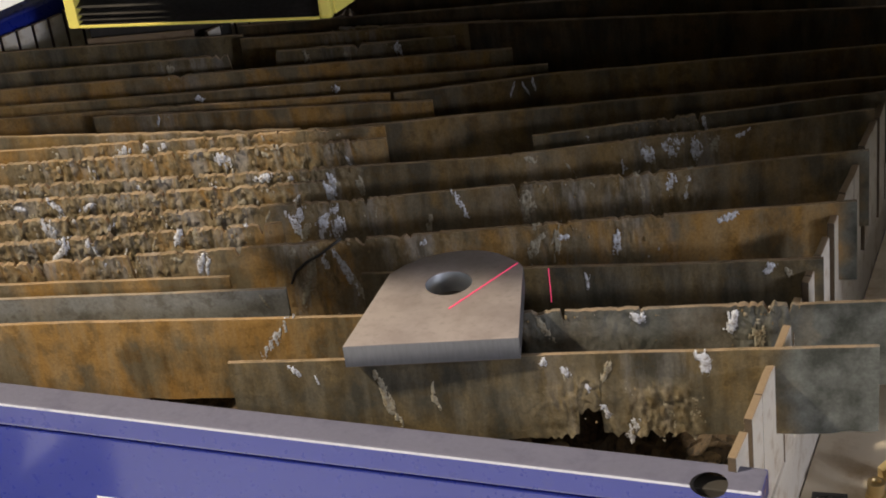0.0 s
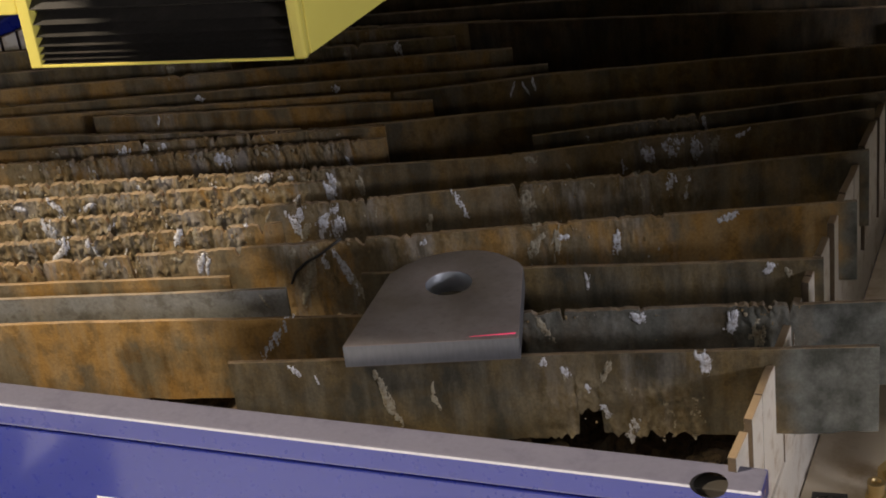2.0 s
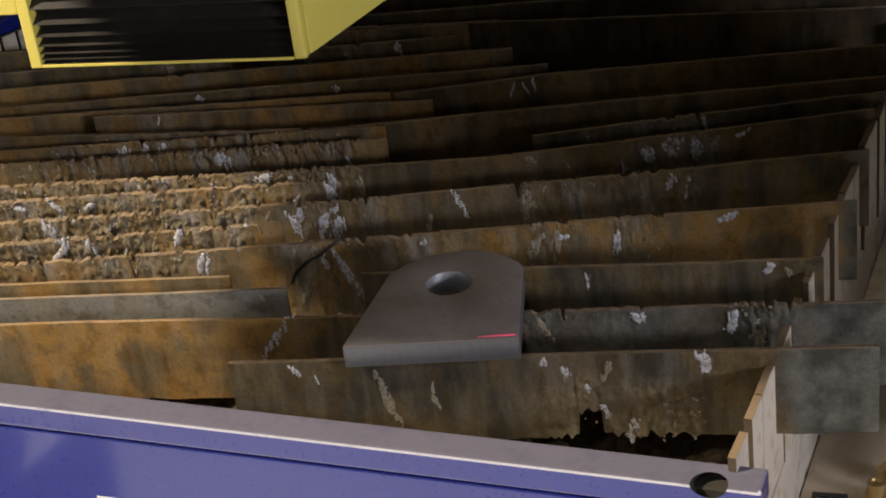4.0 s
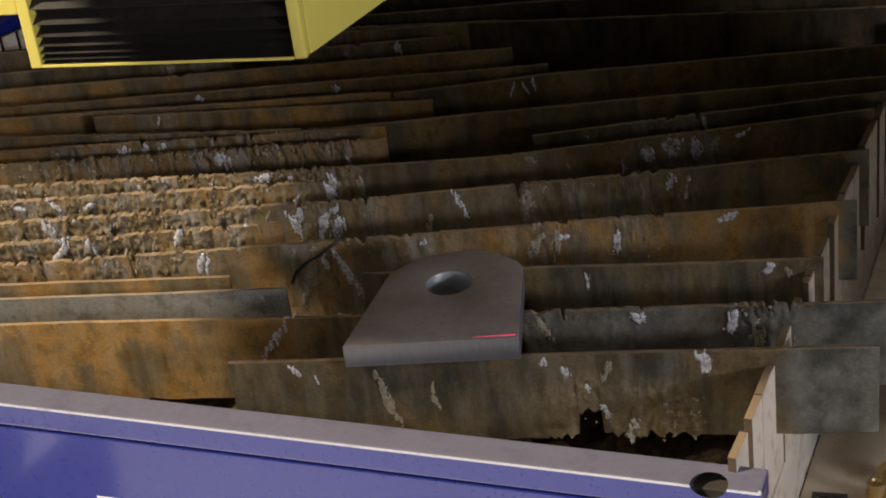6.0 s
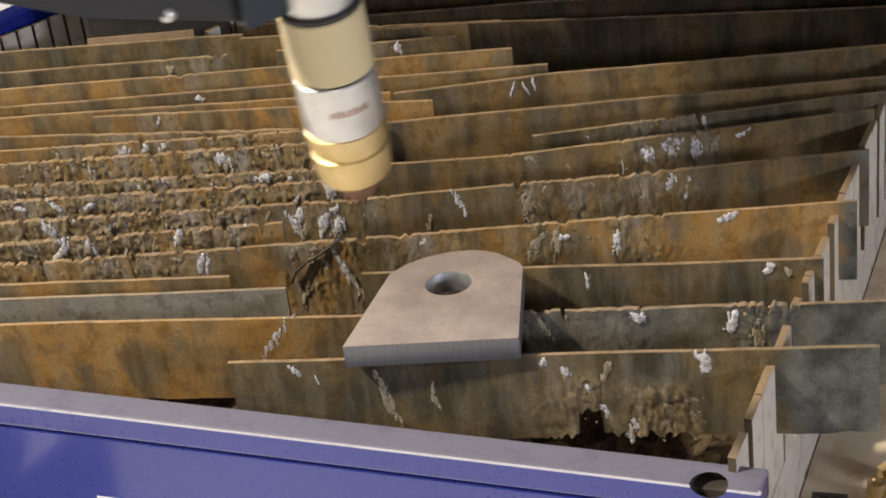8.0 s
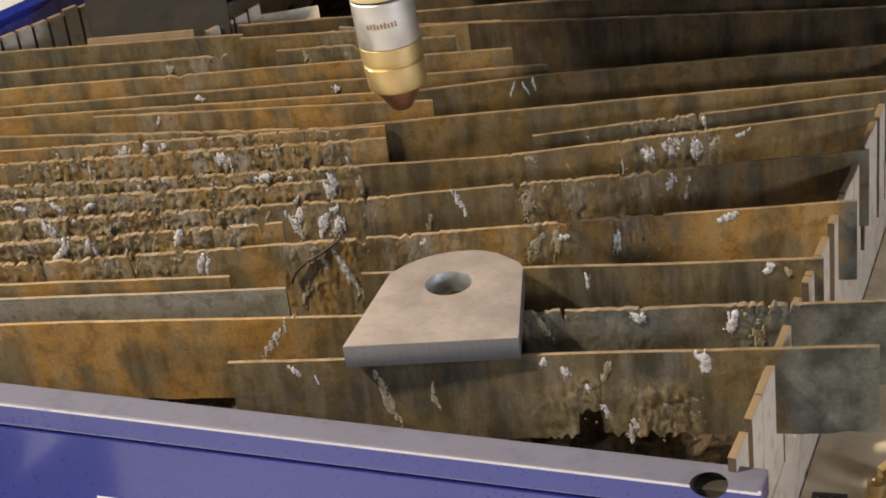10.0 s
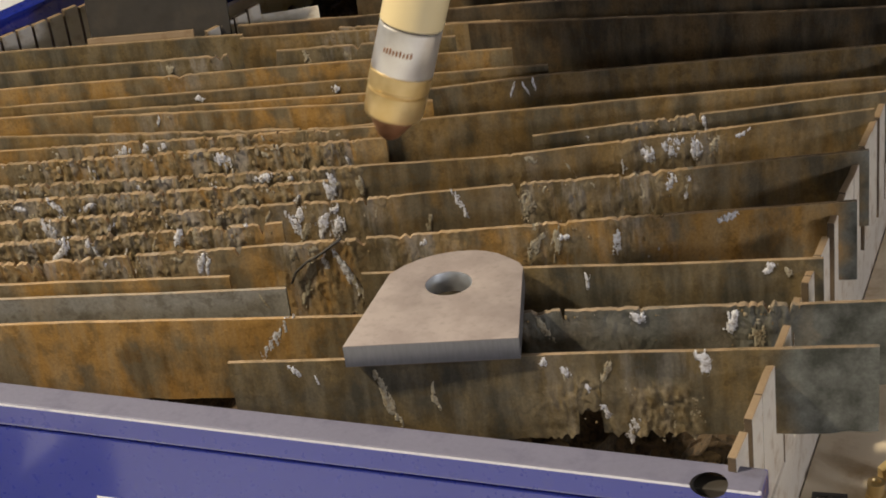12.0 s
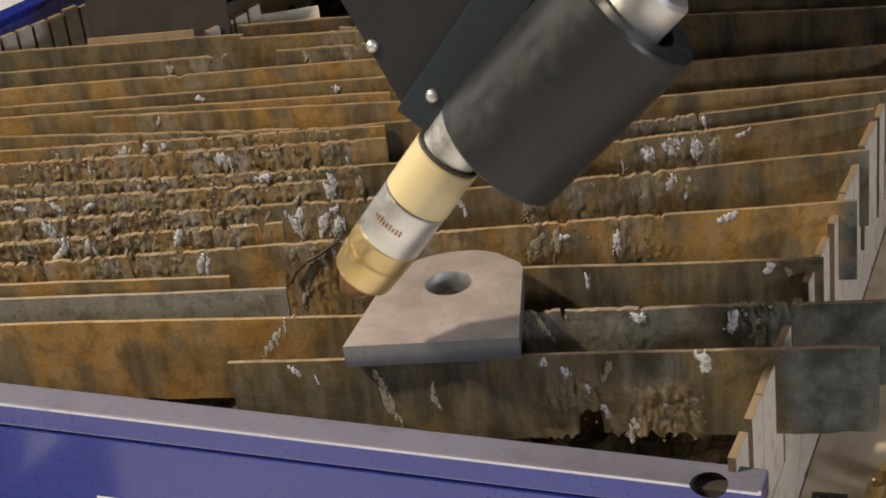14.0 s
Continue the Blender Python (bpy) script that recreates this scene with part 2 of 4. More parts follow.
table = empty("cutting_table", pose(0, 0, 0), "blue steel plasma cutting table with slotted slat combs", "cutting table")


def cut(ob, cutter):
    """Takes the cutter's shape out of ob's mesh and removes the cutter."""
    md = ob.modifiers.new("cut", "BOOLEAN")
    md.operation, md.object, md.solver, md.material_mode = "DIFFERENCE", cutter, "EXACT", "TRANSFER"
    deps = bpy.context.evaluated_depsgraph_get()
    done = bpy.data.meshes.new_from_object(ob.evaluated_get(deps))
    ob.modifiers.remove(md)
    ob.data = done
    bpy.data.objects.remove(cutter)


def rail():
    tilt = pose(-0.04, -0.141, 0, 0, 0, 1.5)
    bm = bmesh.new()
    box(bm, -0.68, 0.302, -0.016, 0.010, 0.7562, 0.776, 0.0022)
    # the front upper bevel is coloured pale as the edge's highlight
    for f in bm.faces:
        f.material_index = 1 if f.normal.z > 0.95 else (2 if f.normal.z > 0.2 and f.normal.y < -0.2 else 0)
    top = part("front_rail", bm, BLUE, table, "blue painted front rail with a scuffed top")
    top.data.materials.append(RAIL_TOP)
    top.data.materials.append(EDGE_HIGHLIGHT)
    top.data.materials.append(BLACKISH)
    # a burnt, two-lobed hole through the rail's edge
    bm = bmesh.new()
    bmesh.ops.create_cone(bm, cap_ends=True, segments=32, radius1=0.0078, radius2=0.0088, depth=0.050,
                          matrix=pose(0.2685, -0.0105, 0.7735, 52, 0, 0) @ Matrix.Diagonal((1.45, 1, 1, 1)))
    cutter = link("cutter", bm, BLACKISH)
    cut(top, cutter)
    # dark block behind the hole stands in for its unlit depth
    bm = bmesh.new()
    box(bm, 0.252, 0.285, -0.008, 0.007, 0.7568, 0.768, 0.001)
    part("burnt_core", bm, BLACKISH, table, "dark backing block inside the burnt hole").matrix_basis = tilt
    top.matrix_basis = tilt
    bm = bmesh.new()
    box(bm, -0.66, 0.299, -0.0135, 0.008, 0.06, 0.7535, 0.002)
    face = part("front_panel", bm, BLUE, table)
    face.matrix_basis = tilt
    bm = bmesh.new()
    box(bm, -0.66, 0.297, -0.010, 0.006, 0.7525, 0.7572)
    seam = part("seam", bm, BLUE, table, "dark seam under the rail")
    seam.matrix_basis = tilt
    bm = bmesh.new()
    box(bm, -0.196, -0.10, -0.0142, -0.0134, 0.655, 0.6985, 0)
    label = part("sticker", bm, PAPER, table, "white paper sticker")
    label.matrix_basis = tilt


rail()


def tooth(m, top, low, depth=0.0178):
    bm = bmesh.new()
    box(bm, -0.003, 0.003, -depth, depth, low, top, 0.0011)
    # slot-side faces in rust brown, darkened to show the slots' shade
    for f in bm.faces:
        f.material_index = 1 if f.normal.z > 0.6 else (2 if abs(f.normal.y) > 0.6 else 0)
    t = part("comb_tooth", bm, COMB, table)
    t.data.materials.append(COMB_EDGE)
    t.data.materials.append(SLOT_SHADE)
    t.matrix_basis = m
    return t


for i in range(29):
    y = -0.1101 + 0.0333 * i
    tooth(pose(0.2405 + 0.022 * (y + 0.11) + random.uniform(-0.0008, 0.0008), y, 0, random.uniform(-1.0, 1.0), 0, random.uniform(-4, 0)), 0.789 + random.uniform(-0.003, 0.002), 0.690, 0.0146)
for i in range(11):
    u = -2.6 + i
    tooth(pose(-0.715 + 0.0078 * u, 0.45 + 0.020 * u, 0, 0, 0, -21), 0.797 + random.uniform(-0.002, 0.002), 0.72, 0.0092)
for i in range(4):
    tooth(pose(-0.470 + 0.0062 * i, 0.495 + 0.020 * i, 0, 0, 0, -17), 0.799 + random.uniform(-0.002, 0.002), 0.72, 0.0092)
bm = bmesh.new()
box(bm, 0.238, 0.247, -0.13, 0.9, 0.625, 0.692, 0.001)
part("comb_bar", bm, COMB, table, "pale dusty bar under the comb teeth")
bm = bmesh.new()
box(bm, -0.005, 0.005, -0.08, 0.5, 0.40, 0.722, 0.001)
part("comb_bar", bm, COMB, table).matrix_basis = pose(-0.722, 0.43, 0, 0, 0, -21)
bm = bmesh.new()
box(bm, -0.028, 0.0, -0.6, 0.6, 0.70, 0.812, 0.004)
part("side_rail", bm, BLUE, table, "blue painted side rail").matrix_basis = pose(-0.722, 0.46, 0, 0, 0, -17)
bm = bmesh.new()
box(bm, 0.248, 0.50, -0.125, 0.95, 0.61, 0.63, 0.001)
part("side_ledge", bm, LEDGE, table, "dusty tan steel ledge beside the comb")
bm = bmesh.new()
box(bm, 0.50, 0.512, -0.125, 0.95, 0.06, 0.622, 0.001)
part("side_panel", bm, BLUE, table)
bm = bmesh.new()
box(bm, -0.60, 0.512, 0.952, 0.964, 0.06, 0.72, 0.001)
part("rear_panel", bm, BLUE, table)
bm = bmesh.new()
box(bm, -0.70, 0.50, -0.10, 0.95, 0.06, 0.08, 0.001)
part("base_plate", bm, BLACKISH, table)
for x, y in ((-0.62, -0.09), (0.46, -0.09), (-0.56, 0.91), (0.46, 0.91)):
    bm = bmesh.new()
    box(bm, x, x + 0.03, y, y + 0.03, 0.0, 0.061, 0.002)
    part("foot", bm, BLACKISH, table)


def pit():
    nx, ny = 150, 130
    x0, x1, y0, y1 = -0.70, 0.24, -0.128, 0.95
    verts = []
    for j in range(ny + 1):
        for i in range(nx + 1):
            x, y = x0 + (x1 - x0) * i / nx, y0 + (y1 - y0) * j / ny
            h = noise.turbulence(Vector((x * 28, y * 28, 3.1)), 4, False)
            verts.append((x, y, 0.680 + 0.030 * h))
    faces = [(j * (nx + 1) + i, j * (nx + 1) + i + 1, (j + 1) * (nx + 1) + i + 1, (j + 1) * (nx + 1) + i) for j in range(ny) for i in range(nx)]
    me = bpy.data.meshes.new("pit_rubble")
    me.from_pydata(verts, [], faces)
    me.materials.append(RUBBLE)
    return tagged(new("pit_rubble", me), "dark brown slag rubble under the slats", "slag rubble", kind="stuff")


pit()

# ---- slats ----
HEAPS = [Vector(v) for v in ((-0.40, 0.06, 0.10), (-0.30, 0.09, 0.10), (-0.42, 0.13, 0.09), (-0.30, 0.17, 0.10), (-0.23, 0.20, 0.07),
                             (-0.14, 0.075, 0.05), (-0.15, 0.125, 0.05), (-0.06, 0.085, 0.045), (0.02, 0.185, 0.05), (0.09, 0.225, 0.045),
                             (0.09, 0.295, 0.06), (0.03, 0.12, 0.035), (0.10, 0.15, 0.03), (0.14, -0.045, 0.06), (0.225, 0.035, 0.026),
                             (0.07, 0.0, 0.018), (-0.30, 0.485, 0.05), (-0.45, 0.40, 0.05), (-0.40, 0.24, 0.06), (-0.02, 0.22, 0.03))]


def crust_at(x, y):
    s = 0.0
    for k, h in enumerate(HEAPS):
        d = math.hypot(x - h.x, y - h.y) / h.z
        s = max(s, min(1.0, 1.3 - d * d * 1.04) * (1.0 if k < 5 or k in (13, 14) else 0.5))
    return max(0.0, s)


def drip(parent, base, turn, length, width, bright, lean=None):
    """A splash of slag frozen on the slat's face: a ragged relief that thins out to nothing."""
    cell = 0.0007
    w2, l2 = width * 1.05 + abs(lean or 0.0) * 0.6, length * 0.62
    nx, nz = max(6, int(2 * w2 / cell)), max(8, int(2 * l2 / cell))
    drift, seed = random.uniform(-0.5, 0.5) * length if lean is None else lean, random.uniform(0, 80)
    heights = {}
    for i in range(nx + 1):
        for k in range(nz + 1):
            x, z = -w2 + 2 * w2 * i / nx, -l2 + 2 * l2 * k / nz
            cx = drift * z / length + 0.45 * width * noise.noise(Vector((z * 90, seed, 0)))
            r = math.hypot((x - cx) / (width * 0.50), z / (length * 0.60))
            h = 0.95 - r * r + 1.0 * noise.noise(Vector((x * 430, z * 110, seed))) + 0.8 * noise.noise(Vector((x * 950, z * 620, seed))) - 0.18
            heights[i, k] = h
    bm = bmesh.new()
    got = {}

    def vert(i, k):
        if (i, k) not in got:
            h = heights[i, k]
            y = -0.0007 * math.sqrt(max(0, h)) * (0.75 + 0.5 * abs(noise.noise(Vector((i * 0.9, k * 0.7, seed))))) * min(1.5, 0.6 + width / 0.012)
            got[i, k] = bm.verts.new((-w2 + 2 * w2 * i / nx, y if h > 0 else 0.0012, -l2 + 2 * l2 * k / nz - length * 0.5))
        return got[i, k]

    for i in range(nx):
        for k in range(nz):
            four = ((i, k), (i + 1, k), (i + 1, k + 1), (i, k + 1))
            if sum(heights[q] > 0 for q in four) >= 2:
                bm.faces.new([vert(*q) for q in four])
    ob = part("slag_run", bm, SLAG_BRIGHT if bright else SLAG_BROWN, parent, "bright frozen slag splash" if bright else "", True)
    ob.matrix_basis = Matrix.Translation(base) @ pose(0, 0, 0, 0, 0, turn)
    return ob


def bead_shapes(count=12):
    """Lumpy little bodies from which the crumbly slag is put together."""
    shapes = []
    for k in range(count):
        bm = bmesh.new()
        bmesh.ops.create_icosphere(bm, subdivisions=2, radius=1)
        for v in bm.verts:
            v.co *= 1 + 0.42 * noise.noise(v.co * 1.3 + Vector((k * 9.1, 0, 0))) + 0.22 * noise.noise(v.co * 3.1 + Vector((0, k * 5.3, 0)))
        bm.verts.index_update()
        shapes.append((np.array([v.co[:] for v in bm.verts]), np.array([[v.index for v in f.verts] for f in bm.faces])))
        bm.free()
    return shapes


BEADS = bead_shapes()


def crumble(parent, line, origin, low, density, gaps):
    """Crumbs of slag baked on the slat's face and upper edge, thickest in the heaps."""
    verts, faces, base = [], [], 0
    for (p, nrm), (q, _) in zip(line, line[1:]):
        c = crust_at(p.x, p.y)
        if c < 0.06 or any(a < p.x < b for a, b, _ in gaps):
            continue
        clump = max(0.0, 0.35 + 1.5 * noise.noise(Vector((p.x * 55, p.y * 40, 2.2))))
        want = density * (q - p).length * c * clump
        for _ in range(int(want) + (random.random() < want % 1)):
            r = random.choice((0.0005, 0.0007, 0.0009, 0.0012, 0.0016)) * random.uniform(0.7, 1.1) * (0.5 if low else 0.6 + 0.5 * c)
            drop = random.uniform(0.022, 0.060) if low else (random.uniform(0.0, 0.007) if random.random() < 0.45 else random.uniform(0.002, 0.045))
            shape, tri = BEADS[random.randrange(len(BEADS))]
            size = np.array((r * random.uniform(0.7, 1.3), r * random.uniform(0.22, 0.42), r * random.uniform(0.8, 2.2)))
            turn = np.array(Matrix.Rotation(random.uniform(0, 6.28), 3, "Y"))
            face = np.array(Matrix.Rotation(math.atan2(nrm.x, -nrm.y), 3, "Z"))
            at = p + nrm * (0.0016 + 0.0018 * c * (not low) + r * 0.1) + (q - p) * random.random() - origin
            verts.append(((shape @ turn.T) * size) @ face.T + np.array((at.x, at.y, SLAT_TOP - drop)))
            faces.append(tri + base)
            base += len(shape)
    if base:
        me = bpy.data.meshes.new("slag_crust")
        me.from_pydata(np.concatenate(verts).tolist(), [], np.concatenate(faces).tolist())
        me.materials.append(NODULES)
        for poly in me.polygons:
            poly.use_smooth = True
        ob = new("slag_crust", me)
        ob.parent = parent
        tagged(ob, "crumbly tan and grey slag crust", kind="stuff")


def slat(points, material, step=0.0012, drips=(), height=0.070, thick=0.0032, rows=34, low=False, bites=(), gaps=(), scale_from=None):
    """An upright steel strip along the points, eaten and crusted where slag has fallen on it.
    low: crust on the lower half alone; bites: (from x, to x, height) burnt out of the lower edge."""
    pts = [Vector((*p, 0)) for p in points]
    lens = [(b - a).length for a, b in zip(pts, pts[1:])]
    total = sum(lens)
    n = int(total / step)
    seed = random.uniform(0, 90)
    origin = pts[0]
    line = []
    for i in range(n + 1):
        s = total * i / n
        k = 0
        while k < len(lens) - 1 and s > lens[k]:
            s -= lens[k]
            k += 1
        d = (pts[k + 1] - pts[k]).normalized()
        p = pts[k] + d * s
        line.append((p, Vector((d.y, -d.x, 0))))

    def nz(*v):
        return noise.noise(Vector(v))

    front, back, crust, edge, soiled = [], [], [], [], []
    for i, (p, nrm) in enumerate(line):
        c = crust_at(p.x, p.y)
        x = p.x
        top = SLAT_TOP + 0.0005 * nz(x * 30, seed, 5)
        if not low:
            chip = max(0.0, nz(x * 90, seed, 1) + 0.6 * nz(x * 260, seed, 2) - 0.22)
            top -= 0.011 * c * chip
            top += 0.0022 * c * nz(x * 330, seed, 3) + 0.0010 * c * nz(x * 620, seed, 11)
            slot = nz(x * 130, seed, 9)
            if c > 0.08 and slot > 0.46:
                top -= 0.06 * (slot - 0.46) * (0.4 + c)
        bot = SLAT_TOP - height - 0.002 * nz(x * 60, seed, 7) + 0.012 * c * abs(nz(x * 140, seed, 8))
        for b0, b1, h in bites:
            if b0 < x < b1:
                bot += h
        for b0, b1, h in gaps:
            if b0 < x < b1:
                top -= h * (0.8 + 0.5 * nz(x * 200, seed, 6))
        wave = 0.0012 * nz(x * 9, seed, 4)
        for r in range(rows + 1):
            u = r / rows
            z = top + (bot - top) * u
            if c > 0.02:
                bend = 0.8 * nz(x * 120, z * 120, seed)
                dome = 1 - 1.25 * noise.voronoi(Vector((x * 175 + bend, z * 100 - bend, seed)))[0][0]
                small = 1 - 1.25 * noise.voronoi(Vector((x * 430 + bend, z * 330, seed + 4)))[0][0]
                lump = (0.85 + 0.8 * nz(x * 48, z * 38, seed + 7)) * (0.62 * dome + 0.34 * small) + 0.18 * nz(x * 150, z * 35, seed)
            else:
                lump = 0.0
            fade = max(0.0, min(1.0, (u - 0.3) * 4)) if low else 1.0
            amt = c * max(0.0, lump) * fade
            f = p + nrm * (thick / 2 + wave + 0.0046 * amt)
            g = p - nrm * (thick / 2 - wave + 0.003 * amt)
            front.append((f.x - origin.x, f.y - origin.y, z))
            back.append((g.x - origin.x, g.y - origin.y, z))
            crust.append(max(0.0, min(1.0, c * fade * (0.05 + 2.0 * lump))))
            edge.append(1.0 if r == 0 else 0.0)
            soiled.append(min(1.0, 1.4 * c) * (0.35 if low else 1.0))
    m = rows + 1
    nv = len(front)
    faces = []
    for i in range(n):
        for r in range(rows):
            a = i * m + r
            faces.append((a, a + 1, a + m + 1, a + m))
            faces.append((nv + a, nv + a + m, nv + a + m + 1, nv + a + 1))
        a = i * m
        faces.append((a, a + m, nv + a + m, nv + a))
        a += rows
        faces.append((a, nv + a, nv + a + m, a + m))
    for a in (0, n * m):
        for r in range(rows):
            q = (a + r, nv + a + r, nv + a + r + 1, a + r + 1)
            faces.append(q if a == 0 else tuple(reversed(q)))
    me = bpy.data.meshes.new("slat")
    me.from_pydata(front + back, [], faces)
    at = me.attributes.new("crust", "FLOAT", "POINT")
    at.data.foreach_set("value", crust + crust)
    me.attributes.new("soiled", "FLOAT", "POINT").data.foreach_set("value", soiled + soiled)
    me.attributes.new("edge", "FLOAT", "POINT").data.foreach_set("value", edge + edge)
    bare = [max(0.0, min(1.0, (v[0] + origin.x - 0.245 - 0.01 * noise.noise(Vector((v[2] * 90, seed, 0)))) * 60)) for v in front]
    if scale_from is not None:
        bare = [max(b, 0.85 * max(0.0, min(1.0, (v[0] + origin.x - scale_from) * 14 + 0.8 * noise.noise(Vector((v[0] * 40, v[2] * 40, seed)))))) for b, v in zip(bare, front)]
    me.attributes.new("clean", "FLOAT", "POINT").data.foreach_set("value", bare + bare)
    me.materials.append(material)
    for p in me.polygons:
        p.use_smooth = True
    me.set_sharp_from_angle(angle=radians(50))
    ob = new("slat", me)
    ob.location = origin
    words = {RUST: "orange-brown rusted steel slat standing in the table",
             STEEL: "dark brown scorched steel slat standing in the table",
             BROWN: "dark rust-brown steel slat standing in the table",
             DARKEST: "blackened scorched steel slat standing in the table",
             GREY: "newer grey steel slat standing in the table"}[material]
    if len(drips) > 4:
        words = words.replace("slat standing", "slag-crusted slat standing")
    tagged(ob, words, "slat", "slats of the cutting table")
    for x, z, length, width, bright, *lean in drips:
        p, nrm = min(line, key=lambda q: abs(q[0].x - x))
        width *= 0.95
        drip(ob, p + nrm * (0.0014 + 0.0017 * crust_at(p.x, p.y) * (not low)) - origin + Vector((0, 0, z)), math.degrees(math.atan2(nrm.x, -nrm.y)), length, width, bright, *lean)
    crumble(ob, line, origin, low, 1100 if step < 0.003 else 500, gaps)
    # smaller runs wherever the crust is thick
    along = 0.0
    while step < 0.003 and along < total:
        p, nrm = line[min(n, int(along / total * n))]
        c = crust_at(p.x, p.y)
        if c > 0.25 and random.random() < 0.12 + 0.25 * c:
            z = SLAT_TOP - (random.uniform(0.028, 0.045) if low else random.choice((0.0005, 0.0005, 0.008)) + 0.004 * c)
            drip(ob, p + nrm * (0.0013 + 0.0016 * c * (not low)) - origin + Vector((0, 0, z)), math.degrees(math.atan2(nrm.x, -nrm.y)),
                 random.uniform(0.004, 0.012) * random.choice((1, 1, 2.4)), random.choice((0.0028, 0.004, 0.007, 0.012)), random.random() < 0.3)
        along += random.uniform(0.006, 0.016)
    return ob


slat([(-0.129, -0.112), (0.312, -0.005)], STEEL, step=0.0012, low=True, bites=[(0.112, 0.128, 0.02)],
     drips=[(-0.082, 0.797, 0.010, 0.0065, 1), (-0.067, 0.789, 0.012, 0.0024, 1), (-0.019, 0.792, 0.053, 0.0088, 0), (0.015, 0.780, 0.022, 0.0056, 0), (0.091, 0.798, 0.008, 0.0102, 1), (0.105, 0.791, 0.010, 0.0080, 1), (0.121, 0.775, 0.014, 0.0075, 1, -0.006), (0.131, 0.759, 0.014, 0.0080, 1, -0.006), (0.199, 0.799, 0.012, 0.0080, 1, -0.008), (0.132, 0.795, 0.020, 0.0060, 0), (0.150, 0.772, 0.020, 0.0050, 0, -0.010), (0.172, 0.765, 0.030, 0.0080, 0), (0.192, 0.770, 0.034, 0.0060, 0), (0.149, 0.745, 0.019, 0.0105, 1), (0.106, 0.789, 0.014, 0.0047, 0), (0.200, 0.799, 0.018, 0.0102, 1), (0.177, 0.768, 0.038, 0.0071, 0), (0.191, 0.763, 0.033, 0.0080, 0), (0.164, 0.773, 0.043, 0.0063, 0)])
slat([(-0.363, -0.105), (-0.138, -0.052), (0.065, -0.006), (0.327, 0.058)], RUST, step=0.0012, scale_from=-0.02,
     drips=[(-0.126, 0.801, 0.040, 0.0125, 1, 0.034), (-0.137, 0.796, 0.030, 0.0043, 0), (0.206, 0.797, 0.021, 0.0106, 1), (0.221, 0.788, 0.021, 0.0123, 0), (0.074, 0.795, 0.019, 0.0074, 0)])
slat([(-0.388, -0.071), (-0.134, -0.007)], GREY, step=0.0012,
     drips=[(-0.152, 0.799, 0.021, 0.0035, 0)])
slat([(-0.084, 0.025), (0.255, 0.105)], STEEL, step=0.0012,
     drips=[(0.086, 0.798, 0.018, 0.0051, 1), (0.216, 0.799, 0.010, 0.0102, 1), (0.230, 0.795, 0.010, 0.0064, 0)])
slat([(-0.402, -0.051), (-0.188, 0.002)], RUST, step=0.0012,
     drips=[])
slat([(-0.421, -0.024), (-0.155, 0.061), (0.048, 0.129), (0.264, 0.198)], RUST, step=0.0012,
     drips=[(-0.235, 0.798, 0.021, 0.0083, 1), (-0.229, 0.796, 0.018, 0.0046, 1), (-0.281, 0.798, 0.018, 0.0037, 0), (-0.152, 0.794, 0.053, 0.0091, 0), (-0.123, 0.797, 0.047, 0.0082, 1), (-0.115, 0.775, 0.037, 0.0064, 0), (0.024, 0.799, 0.031, 0.0099, 0), (0.041, 0.800, 0.031, 0.0063, 0), (0.087, 0.789, 0.020, 0.0081, 1), (0.170, 0.799, 0.009, 0.0153, 1)])
slat([(-0.444, 0.007), (-0.186, 0.092)], RUST, step=0.0012,
     drips=[(-0.366, 0.801, 0.025, 0.0126, 1), (-0.346, 0.798, 0.019, 0.0058, 1), (-0.400, 0.801, 0.021, 0.0059, 0), (-0.215, 0.801, 0.020, 0.0066, 1), (-0.271, 0.801, 0.016, 0.0086, 1), (-0.256, 0.801, 0.016, 0.0085, 0)])
slat([(-0.468, 0.042), (-0.151, 0.136), (0.078, 0.219), (0.259, 0.288)], BROWN, step=0.0012,
     drips=[(-0.399, 0.801, 0.020, 0.0130, 1), (-0.166, 0.796, 0.027, 0.0124, 1), (-0.192, 0.792, 0.024, 0.0096, 1), (-0.084, 0.782, 0.020, 0.0067, 0), (-0.059, 0.799, 0.024, 0.0076, 1), (-0.007, 0.792, 0.027, 0.0123, 0), (0.086, 0.798, 0.040, 0.0104, 0, -0.012), (0.119, 0.798, 0.030, 0.0075, 0), (-0.157, 0.785, 0.020, 0.0130, 1), (-0.187, 0.797, 0.014, 0.0100, 1, 0.008), (0.117, 0.793, 0.032, 0.0066, 1), (0.134, 0.796, 0.026, 0.0057, 0)])
slat([(-0.494, 0.077), (-0.179, 0.169)], RUST, step=0.0012,
     drips=[(-0.415, 0.801, 0.014, 0.0082, 1), (-0.177, 0.799, 0.022, 0.0078, 1)])
slat([(-0.513, 0.105), (-0.190, 0.191), (-0.043, 0.236), (0.251, 0.367)], BROWN, step=0.0012,
     drips=[(-0.247, 0.799, 0.008, 0.0180, 1), (0.010, 0.790, 0.022, 0.0049, 0), (0.051, 0.792, 0.022, 0.0098, 1), (0.073, 0.794, 0.022, 0.0069, 0), (0.091, 0.799, 0.018, 0.0220, 1), (0.109, 0.794, 0.018, 0.0140, 1), (0.072, 0.792, 0.014, 0.0140, 1), (0.149, 0.799, 0.008, 0.0080, 1, 0.012), (-0.188, 0.796, 0.020, 0.0080, 1, -0.004), (0.107, 0.797, 0.024, 0.0069, 1), (0.125, 0.795, 0.016, 0.0109, 0), (0.145, 0.795, 0.006, 0.0119, 1)])
